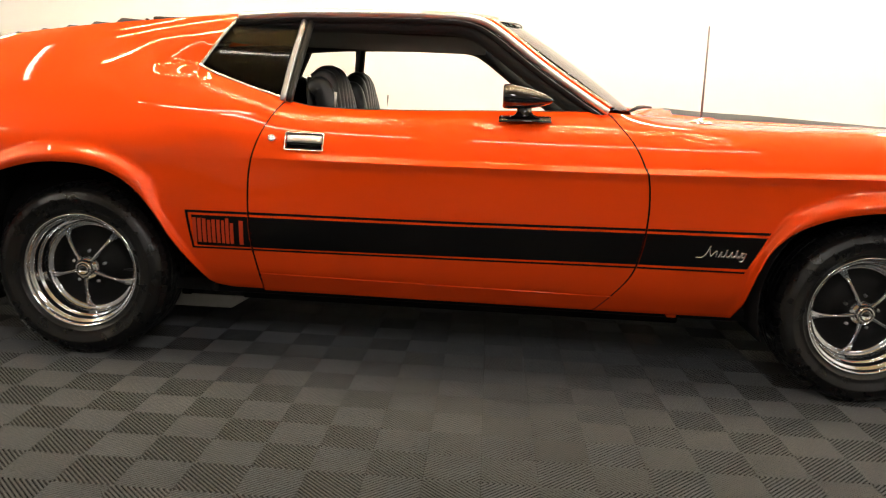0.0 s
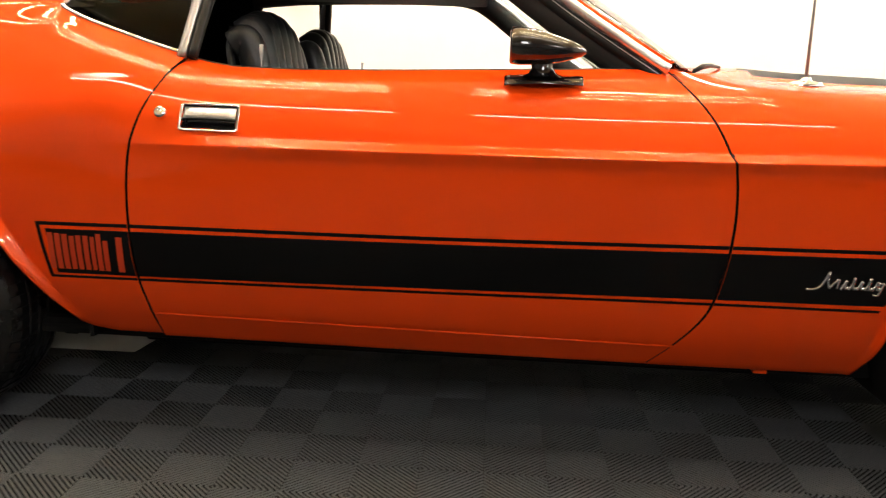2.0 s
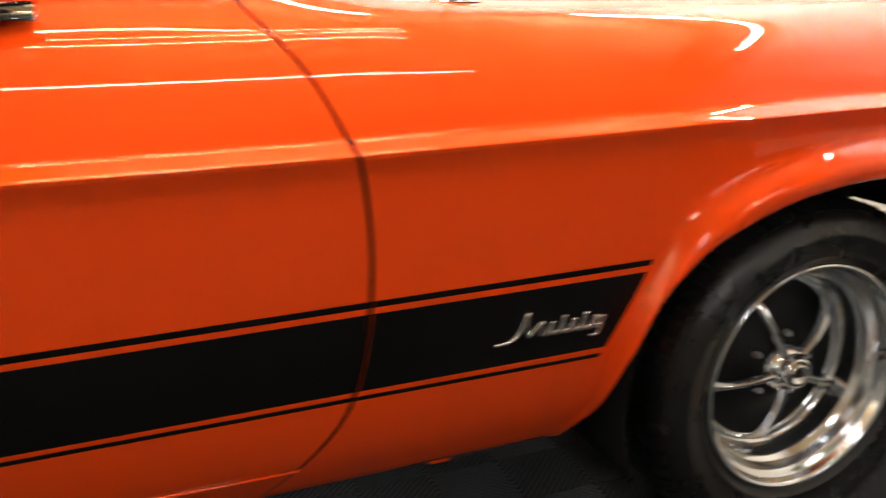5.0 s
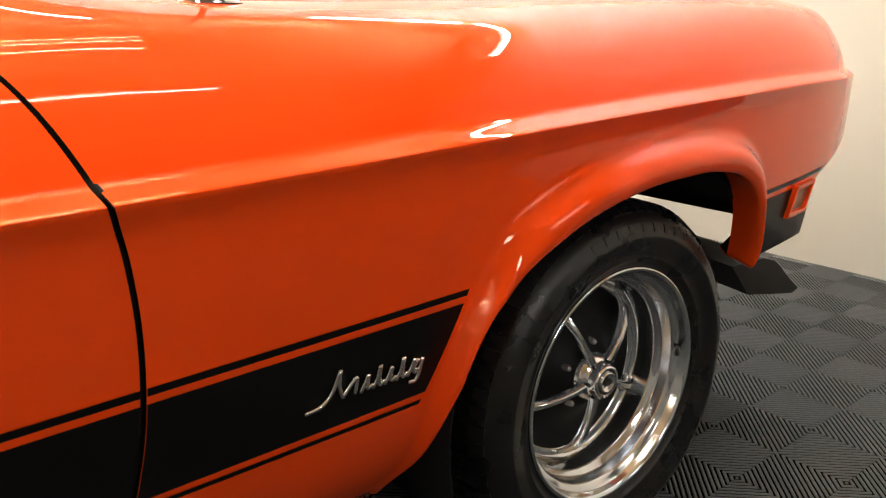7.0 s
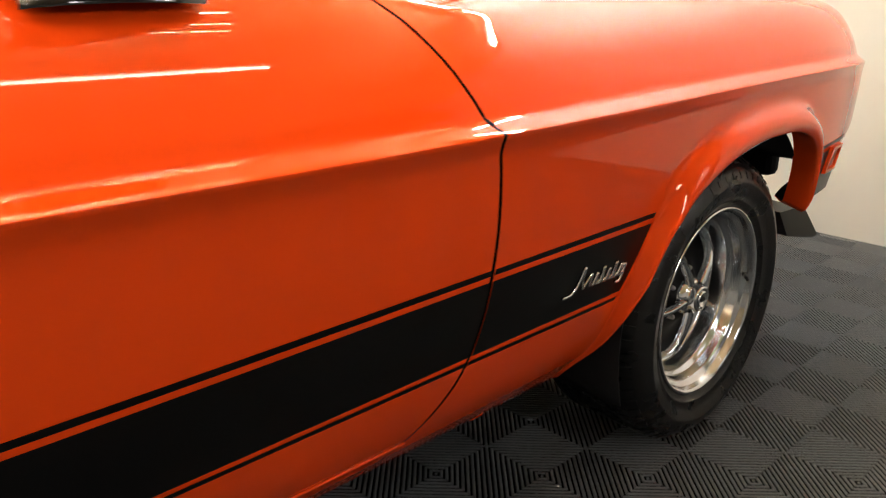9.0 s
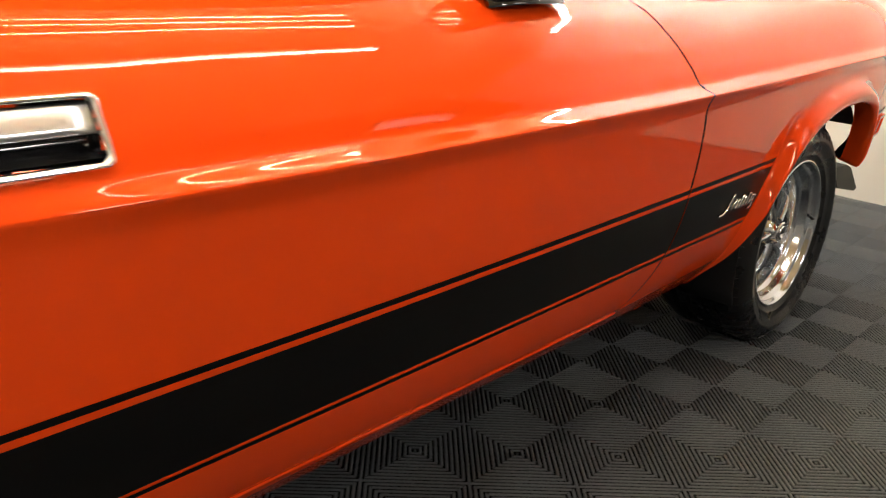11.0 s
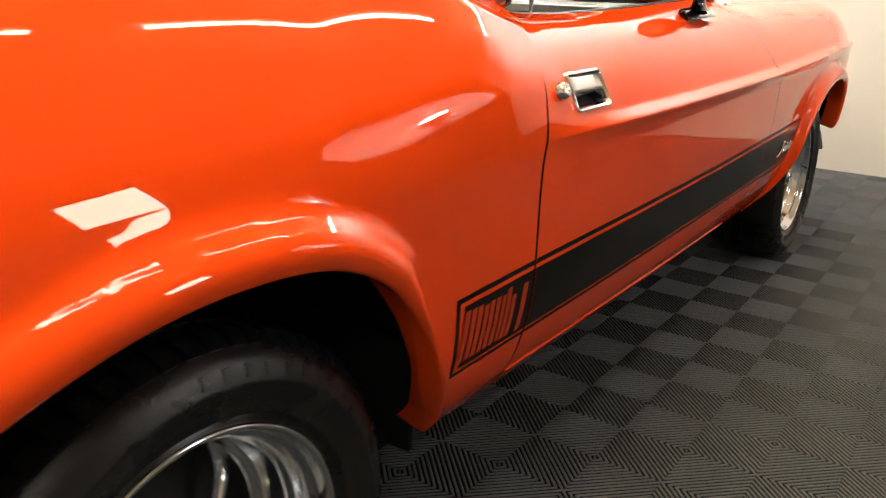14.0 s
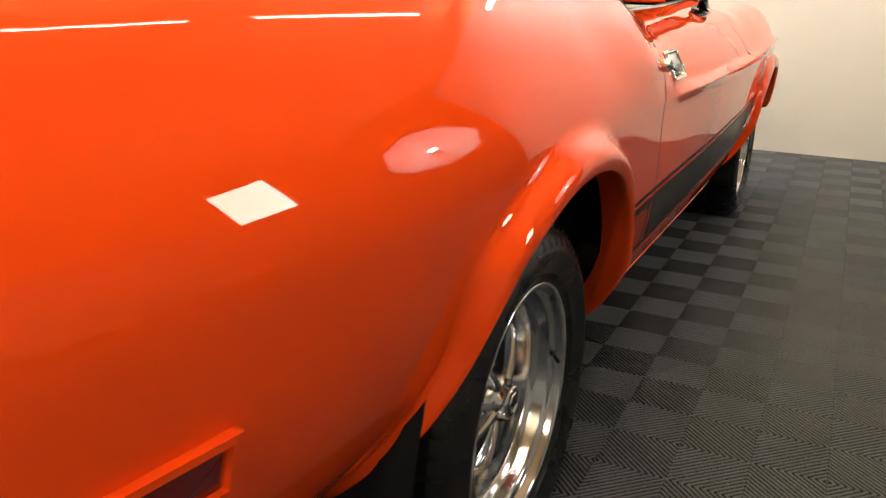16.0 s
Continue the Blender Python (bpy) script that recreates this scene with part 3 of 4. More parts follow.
# black tubes added behind the door gaps to give their dark lines of shade
for side in (-1, 1):
    for gap, z0 in ((REAR_GAP, 0.345), (FRONT_GAP, 0.30)):
        zs = np.linspace(z0, 0.945, 50)
        pts = []
        for z in zs:
            x = float(gap(z))
            if z < float(CREASE_Z(x)):
                y = float(side_y(x, z))
            else:
                ys, zz = upper(np.full(40, x), np.linspace(0, 1, 40))
                y = float(np.interp(z, zz, ys))
            pts.append((x, mirrored(y + 0.016, side), z))
        part("door_seal", tube_mesh("door_seal", pts, 0.008, 8, up=(0, 1, 0)), UNDER, car)

# bonnet, roof, glass
def bonnet():
    verts = []
    xs = np.linspace(1.93, 3.67, 60)
    qs = np.linspace(-1, 1, 61)
    for x in xs:
        front = float(TAPER(x)) * 0.6
        e, ze = float(TOP_Y(x)) + front + 0.006, float(TOP_Z(x))
        half = YC - e
        rise = float(np.interp(x, [1.93, 2.1, 2.5, 2.95, 3.4, 3.7], [0.022, 0.036, 0.028, 0.010, 0.0, 0.0]))
        for q in qs:
            verts.append((x + 0.07 * (1 - q * q) * max(0, 1 - (x - 1.93) / 0.6), YC + q * half, ze + rise * float(np.clip((0.66 - abs(q)) / 0.22, 0, 1)) ** 0.7 + 0.006 * (1 - q * q)))
    me = as_mesh("bonnet", verts, grid_faces(len(xs), len(qs), flip=False))
    me.materials.append(PAINT)
    me.materials.append(HOOD_BLACK)
    for p in me.polygons:
        q = (p.center.y - YC) / 0.65
        p.material_index = 1 if abs(q) < 0.62 and p.center.x > 2.13 else 0
    return thicken(part("bonnet", me, None, car, "orange bonnet with a satin black centre panel"), 0.012)


bonnet()

RAIL = path_through([(0.505, -0.574, 1.242), (0.62, -0.572, 1.254), (0.75, -0.570, 1.264), (1.08, -0.568, 1.275), (1.27, -0.567, 1.277), (1.37, -0.569, 1.267), (1.45, -0.584, 1.229),
                     (1.615, -0.634, 1.109), (1.75, -0.676, 1.020), (1.842, -0.703, 0.962)], 8)


def roof():
    verts = []
    xs = np.concatenate([np.linspace(-1.10, 0.5, 40), np.linspace(0.53, 1.42, 24)])
    ye = curve_fn([(-1.10, -0.50), (-0.72, -0.525), (-0.28, -0.540), (0.10, -0.550), (0.38, -0.557), (0.505, -0.558), (0.75, -0.562), (1.42, -0.562)])
    ze = curve_fn([(-1.10, 0.985), (-0.72, 1.075), (-0.28, 1.160), (0.10, 1.210), (0.38, 1.236), (0.505, 1.245), (0.75, 1.262), (1.08, 1.272), (1.27, 1.272), (1.37, 1.262), (1.42, 1.246)])
    for x in xs:
        for q in np.linspace(-1, 1, 33):
            verts.append((x + 0.115 * (1 - q * q) * np.clip((x - 1.0) / 0.4, 0, 1), YC + q * (YC - float(ye(x))), float(ze(x)) + 0.048 * float(np.clip((x + 0.02) / 0.5, 0, 1)) * (1 - q**4)))
    me = as_mesh("roof", verts, grid_faces(len(xs), 33))
    return thicken(part("roof", me, PAINT, car), 0.02)


roof()


def strip(name, path, radius, mat, side, flat=1.0, label="", parent=None):
    p = np.array([(x, mirrored(y, side), z) for x, y, z in path])
    return part(name, tube_mesh(name, p, radius, 8, flat), mat, parent or car, label)


for side in (-1, 1):
    strip("drip_rail", RAIL + (0.002, -0.008, -0.003), 0.0125, FLAP, side, label="bright chrome drip rail")
    strip("rail_line", RAIL[4:] + (-0.020, -0.004, -0.028), 0.0028, STEEL, side)
    strip("rail_line", RAIL[4:] + (-0.012, -0.006, -0.018), 0.0028, STEEL, side)
    # front pillar: black seal, orange strip, windscreen trim
    pillar = RAIL[-28:]
    if side < 0:
        strip("pillar_paint", pillar + (0.009, 0.010, 0.010), 0.0055, PAINT, side)
        strip("windscreen_trim", pillar + (0.016, 0.010, 0.016), 0.0045, CHROME, side, label="chrome windscreen trim")
    strip("window_seal", RAIL + (-0.016, 0.006, -0.022), 0.016, TRIM_BLACK, side)
    strip("inner_rail", RAIL + (-0.03, 0.040, -0.030), 0.038, CLOTH, side)
    # quarter window: frame, glass
    frame_pts = [(x, float(sail_y(x, z)) - 0.002, z) for x, z in ((0.498, 1.232), (0.460, 1.170), (0.405, 1.072), (0.399, 1.059), (0.45, 1.034), (0.535, 1.006), (0.62, 0.980), (0.708, 0.956))]
    strip("quarter_window_trim", path_through(frame_pts, 6), 0.006, CHROME, side, label="thin chrome window trim")
    if side > 0:
        strip("quarter_inner_trim", path_through([(x + 0.010, y + 0.034, z - 0.004) for x, y, z in frame_pts], 6), 0.018, CLOTH, side)
    post = [(0.706, -0.726, 0.948), (0.717, -0.668, 1.05), (0.746, -0.566, 1.240)]
    strip("window_post", path_through(post, 6), 0.012, STEEL, side, label="brushed metal window post")
    strip("post_seal", path_through([(x + 0.024, y + 0.004, z) for x, y, z in post], 6), 0.013, TRIM_BLACK, side)
    sheet = []
    ya, yb, yc = float(sail_y(0.402, 1.062)) + 0.012, float(sail_y(0.706, 0.952)) + 0.012, -0.548
    ky, kz = np.linalg.solve(np.array([[0.304, -0.110], [0.218, 0.178]]), np.array([yb - ya, yc - ya]))
    for u in np.linspace(0, 1, 13):
        lo = np.array([np.interp(u, (0, 0.4, 1), v) for v in ((0.402, 0.535, 0.706), (1.062, 1.000, 0.952))])
        hi = np.array((0.502, 1.238)) * (1 - u) + np.array((0.744, 1.240)) * u
        for v in np.linspace(0, 1, 11):
            px, pz = lo * (1 - v) + hi * v
            bow = 0.016 * (1 - ((pz - 1.10) / 0.15) ** 2)
            sheet.append((px, mirrored(ya + ky * (px - 0.402) + kz * (pz - 1.062) - bow, side), pz))
    me = as_mesh("quarter_window", sheet, grid_faces(13, 11, flip=side > 0))
    pane = thicken(part("quarter_window", me, DIM_GLASS if side < 0 else WINDOW, car), 0.004)
    pane.visible_shadow = False
    # door top: inner sill and black door card
    xs = np.linspace(0.735, 1.83, 40)
    verts = []
    for x in xs:
        ty, tz = float(TOP_Y(x)), float(TOP_Z(x))
        for dy, dz in ((0.0, 0.0), (0.008, 0.003), (0.020, 0.002), (0.05, -0.004), (0.09, -0.015), (0.10, -0.05), (0.11, -0.55)):
            verts.append((x, mirrored(ty + dy, side), tz + dz - (0.022 if side > 0 else 0.0)))
    me = as_mesh("door_card", verts, grid_faces(40, 7, flip=side > 0))
    part("door_card", me, VINYL, car, "black vinyl inner door card")
    strip("lock_knob", [(0.885, -0.685, 0.92), (0.885, -0.685, 0.95), (0.886, -0.685, 0.985)], np.array([0.004, 0.004, 0.0055]), STEEL, side)


def windscreen():
    verts, n = [], 21
    low = [(1.862, -0.695, 0.968), (1.425, -0.565, 1.262)]
    for k in range(13):
        f = k / 12
        for q in np.linspace(-1, 1, n):
            x = low[0][0] * (1 - f) + low[1][0] * f + (0.155 * (1 - f) + 0.13 * f) * (1 - q * q)
            half = YC - (low[0][1] * (1 - f) + low[1][1] * f)
            z = low[0][2] * (1 - f) + low[1][2] * f + 0.02 * f * (1 - q * q) + 0.012 * math.sin(math.pi * f) * (1 - q * q) - 0.004
            verts.append((x, YC + q * half, z))
    ob = thicken(part("windscreen", as_mesh("windscreen", verts, grid_faces(13, n)), TINTED, car, "green-tinted windscreen glass"), 0.005)
    ob.visible_shadow = False


windscreen()
part("header_trim", tube_mesh("header_trim", path_through([(1.428, -0.56, 1.266), (1.525, -0.25, 1.290), (1.553, YC, 1.296), (1.525, 2 * YC + 0.25, 1.290), (1.428, 2 * YC + 0.56, 1.266)], 6), 0.009), CHROME, car, "chrome windscreen header trim")


# rear window louvres
def louvres():
    for k in range(6):
        x, z = -0.029 - 0.1047 * k, 1.2115 - 0.0173 * k
        prof = [(x, z - 0.030), (x, z), (x + 0.010, z + 0.010), (x + 0.021, z + 0.0175), (x + 0.026, z + 0.0185), (x + 0.105, z + 0.0145), (x + 0.118, z - 0.004), (x + 0.118, z - 0.022)]
        verts = [(px, YC + q * 0.47, pz + 0.012 * (1 - q * q)) for q in np.linspace(-1, 1, 9) for px, pz in prof]
        n = len(prof)
        faces = grid_faces(9, n, wrap_v=True) + [tuple(range(n)), tuple(range(8 * n, 9 * n))[::-1]]
        part("louvre_slat", as_mesh("louvre_slat", verts, faces, smooth=False), LOUVRE, car, "black rear window louvre slat greyed for wall sheen")
    part("louvre_knob", box_bm(0.088, 0.100, YC - 0.475, YC - 0.455, 1.205, 1.232, 0.003), TRIM_BLACK, car)
    for s in (-1, 1):
        part("louvre_rail", tube_mesh("louvre_rail", [(0.02, YC + s * 0.46, 1.195), (-0.35, YC + s * 0.46, 1.135), (-0.68, YC + s * 0.46, 1.07)], 0.008), HOOD_BLACK, car)


louvres()


# underbody, wheel housings, closing panels
def underbody():
    part("floor_pan", box_bm(-1.05, 3.05, -0.70, 2 * YC + 0.70, 0.235, 0.285, 0.02), UNDER, car, "black underbody pan")
    part("firewall", box_bm(2.0, 2.06, -0.66, 2 * YC + 0.66, 0.28, 0.90), UNDER, car)
    part("tail_panel", box_bm(-1.16, -1.10, -0.62, 2 * YC + 0.62, 0.35, 0.95, 0.02), PAINT, car)
    part("nose_panel", box_bm(3.46, 3.52, -0.62, 2 * YC + 0.62, 0.45, 0.84, 0.02), UNDER, car)
    # far rail, tunnel and pipe: unseen, added to block wall light under the car
    for s in (-1, 1):
        part("frame_rail", box_bm(0.5, 2.2, *sorted((mirrored(-0.52, s), mirrored(-0.42, s))), 0.17, 0.24, 0.01), UNDER, car)
    part("gearbox_tunnel", box_bm(0.3, 2.5, YC - 0.16, YC + 0.16, 0.13, 0.24, 0.03), UNDER, car)
    part("exhaust_pipe", tube_mesh("exhaust_pipe", [(-0.9, 0.30, 0.20), (0.3, 0.30, 0.17), (1.4, 0.30, 0.17), (2.2, 0.30, 0.19)], 0.03, 12, up=(0, 1, 0)), UNDER, car)
    # drain nub under the fender's edge
    part("drain_nub", box_bm(2.105, 2.140, -0.735, -0.715, 0.248, 0.268, 0.004), PAINT, car)
    # thin painted bead added to give the highlight line along the sill's top
    pts = [(x, float(side_y(x, z)) - 0.0005, z) for x, z in ((q * 1.25 + 0.655, 0.3395 - 0.012 * q) for q in np.linspace(0, 0.99, 40))]
    part("sill_seam", tube_mesh("sill_seam", pts, 0.0028, 8), PAINT, car)
    for s in (-1, 1):
        y0, y1 = sorted((mirrored(-0.58, s), mirrored(-0.835, s)))
        for cx, r0, x0, x1 in ((0.0, 0.43, 20, 205), (2.769, 0.38, 42, 200)):
            me = lathe_mesh("wheel_housing", [(r0, y0), (r0, y1)], 30, span=(x0, x1))
            ob = thicken(part("wheel_housing", me, UNDER, car), 0.004)
            ob.location = (cx, 0, 0.335)
            inner = mirrored(-0.575, s)
            part("housing_wall", box_bm(cx - 0.5, cx + (0.30 if cx > 1 else 0.55), min(inner, inner + 0.01 * s), max(inner, inner + 0.01 * s), 0.25, 0.86), UNDER, car)
        part("housing_wall", box_bm(0.458, 0.468, *sorted((mirrored(-0.575, s), mirrored(-0.745, s))), 0.25, 0.55), UNDER, car)
    # grey plate hanging under the floor ahead of the rear wheel
    verts = [(0.16, -0.455, 0.108), (0.435, -0.452, 0.108), (0.52, -0.470, 0.163), (0.20, -0.470, 0.163)]
    thicken(part("shield_plate", as_mesh("shield_plate", verts, [(0, 1, 2, 3)], smooth=False), GREY_METAL, car, "flat grey metal shield plate"), 0.004)
    part("hanger", box_bm(0.24, 0.28, -0.475, -0.45, 0.16, 0.26, 0.004), UNDER, car)
    verts = []
    for q in np.linspace(-1, 1, 25):
        fwd, y = 0.10 * (1 - q * q), YC + q * 0.835
        for x, z in ((3.15, 0.437), (3.27, 0.430), (3.315, 0.415), (3.425, 0.330), (3.40, 0.324), (3.22, 0.362)):
            verts.append((x + fwd, y, z))
    faces = grid_faces(25, 6, wrap_v=True) + [tuple(range(6)), tuple(range(144, 150))[::-1]]
    part("chin_spoiler", as_mesh("chin_spoiler", verts, faces, smooth=False), TRIM_BLACK, car, "black front chin spoiler")


underbody()


# interior
def seat(y):
    ob = tagged(new("bucket_seat"), "black ribbed vinyl high-back bucket seat", "car seat", group="front seats")
    ob.location = (0.900, y, 0.280)
    part("cushion", box_bm(-0.05, 0.45, -0.24, 0.24, 0.0, 0.16, 0.05, 3), VINYL, ob)
    ribs = 7
    for k in range(ribs):
        c = -0.21 + 0.42 * k / (ribs - 1)
        top = 0.775 - 0.05 * abs(c / 0.21) ** 2.5
        pts = path_through([(0.02, c, 0.12), (-0.02, c, 0.35), (-0.06, c, 0.58), (-0.085, c, top - 0.04), (-0.105, c, top - 0.005), (-0.135, c, top - 0.02)], 6)
        part("backrest_rib", tube_mesh("backrest_rib", pts, 0.040, 12, 0.85, up=(0, 1, 0)), VINYL, ob)
    verts = []
    for k, (x, z, w) in enumerate([(-0.03, 0.10, 0.25), (-0.07, 0.35, 0.255), (-0.11, 0.58, 0.245), (-0.135, 0.70, 0.22), (-0.14, 0.755, 0.17)]):
        for q in np.linspace(-1, 1, 13):
            verts.append((x - 0.020 * (1 - q**4), q * w * 0.97, z))
    thicken(part("back_shell", as_mesh("back_shell", verts, grid_faces(5, 13)), VINYL, ob), 0.02, 1)
    return ob


seat(-0.31)
seat(0.41)
part("headliner", box_bm(0.15, 1.40, -0.50, 2 * YC + 0.50, 1.205, 1.235, 0.008), CLOTH, car, "black headliner")
part("cabin_floor", box_bm(0.2, 2.0, -0.62, 2 * YC + 0.62, 0.285, 0.31), CLOTH, car)
part("rear_seat", box_bm(0.05, 0.35, -0.55, 2 * YC + 0.55, 0.30, 0.93, 0.08, 3), VINYL, car, "black vinyl rear seat")
part("parcel_shelf", box_bm(-0.9, 0.12, -0.52, 2 * YC + 0.52, 0.90, 0.93, 0.01), CLOTH, car)
part("wiper_arm", tube_mesh("wiper_arm", [(1.968, -0.42, 0.966), (2.00, -0.38, 0.980), (2.03, -0.34, 0.985), (2.075, -0.26, 0.984)], np.array([0.006, 0.008, 0.006, 0.004]), 8), TRIM_BLACK, car, "black wiper arm")
part("dashboard", box_bm(1.55, 1.95, -0.64, 2 * YC + 0.64, 0.70, 0.935, 0.05, 3), VINYL, car, "black padded dashboard")


# ---- decals: stripes that lie on the side ----
def on_side(x, z, lift=0.0012):
    return (x, float(side_y(x, z)) - lift, z)


def band(name, lower, higher, x0, x1, mat, label="", n=140, m=12, lift=0.0012):
    """A strip on the side between two heights given as functions of x; its ends may slant: x0 and x1 are functions of z."""
    verts = []
    for k in range(n):
        f = k / (n - 1)
        for j in range(m):
            g = j / (m - 1)
            x = x0(0.5) * (1 - f) + x1(0.5) * f
            z = float(lower(x)) * (1 - g) + float(higher(x)) * g
            x = float(x0(z)) * (1 - f) + float(x1(z)) * f
            z = float(lower(x)) * (1 - g) + float(higher(x)) * g
            verts.append(on_side(x, z, lift))
    return part(name, as_mesh(name, verts, grid_faces(n, m)), mat, car, label)


T1 = curve_fn([(0.30, 0.562), (0.628, 0.566), (1.317, 0.5735), (1.981, 0.586), (2.42, 0.593), (3.5, 0.615)])
B1 = curve_fn([(0.30, 0.546), (0.628, 0.549), (1.317, 0.557), (1.981, 0.569), (2.41, 0.575), (3.5, 0.597)])
B0 = curve_fn([(0.30, 0.438), (0.635, 0.440), (1.30, 0.449), (1.954, 0.459), (2.36, 0.463), (3.5, 0.480)])
L0 = curve_fn([(0.30, 0.426), (0.635, 0.4285), (1.30, 0.436), (1.955, 0.4445), (2.353, 0.4465), (3.5, 0.47)])


def gap_rear(z):
    return REAR_GAP(z) + 0.0035


def gap_front(z):
    return FRONT_GAP(z) - 0.0035


def fender_start(z):
    return FRONT_GAP(z) + 0.0035


def fender_end(z):
    return 2.322 + (z - 0.449) * 0.455


def quarter_start(z):
    return 0.404 + (0.56 - z) * 0.14


def quarter_end(z):
    return REAR_GAP(z) - 0.0035


for x0, x1 in ((gap_rear, gap_front), (fender_start, fender_end), (quarter_start, quarter_end)):
    band("stripe_line", lambda x: T1(x) - 0.0085, T1, x0, x1, STRIPE, "thin black pinstripe", m=2)
    band("stripe_line", L0, lambda x: L0(x) + 0.0065, x0, x1, STRIPE, "thin black pinstripe", m=2)
    band("stripe_band", B0, B1, (lambda z: quarter_start(z) + 0.020) if x0 is quarter_start else x0, x1, STRIPE, "broad satin black side stripe")
band("stripe_line", lambda x: L0(x) + 0.004, lambda x: T1(x) - 0.004, quarter_start, lambda z: quarter_start(z) + 0.0085, STRIPE, "thin black pinstripe", n=3, m=20)
band("stripe_band", B0, B1, lambda z: 3.10 + 0 * z, lambda z: 3.34 + 0 * z, STRIPE, "broad satin black side stripe", n=30)
band("stripe_line", lambda x: T1(x) - 0.0085, T1, lambda z: 3.10 + 0 * z, lambda z: 3.38 + 0 * z, STRIPE, "thin black pinstripe", n=30, m=2)


# model badge on the quarter panel: tall plain bars in orange
def bars():
    for x, w, z0, z1 in ((0.436, 0.013, 0.450, 0.538), (0.453, 0.013, 0.450, 0.537), (0.470, 0.013, 0.450, 0.536), (0.487, 0.012, 0.450, 0.532), (0.503, 0.012, 0.450, 0.534),
                         (0.520, 0.012, 0.450, 0.534), (0.536, 0.010, 0.450, 0.532), (0.551, 0.012, 0.449, 0.540), (0.567, 0.012, 0.449, 0.524), (0.600, 0.015, 0.448, 0.534)):
        verts = [on_side(x + dx * w, z, 0.0022) for z in np.linspace(z0, z1, 6) for dx in (-0.5, 0.5)]
        part("badge_bar", as_mesh("badge_bar", verts, grid_faces(6, 2, flip=True)), DECAL_ORANGE, car, "flat orange badge bar")


bars()


# chrome script badge on the fender: plain slanted strokes
def script():
    dx0 = -0.008
    strokes = [[(2.158, 0.497), (2.178, 0.499), (2.192, 0.512), (2.203, 0.540)], [(2.203, 0.540), (2.202, 0.520), (2.207, 0.502)], [(2.207, 0.502), (2.218, 0.516), (2.226, 0.522), (2.224, 0.502)]]
    for k in range(5):
        x = 2.232 + 0.017 * k
        strokes.append([(x, 0.500), (x + 0.006, 0.512), (x + 0.010, 0.521 + 0.008 * (k % 2)), (x + 0.009, 0.503), (x + 0.017, 0.506)])
    strokes.append([(2.316, 0.520), (2.308, 0.508), (2.318, 0.506), (2.322, 0.520), (2.315, 0.492), (2.303, 0.490)])
    for s in strokes:
        p = [on_side(x + dx0, z, 0.005) for x, z in path_through(s, 5)]
        part("script_stroke", tube_mesh("script_stroke", p, 0.0028, 8, up=(0, 1, 0)), CHROME, car, "chrome script stroke")


script()


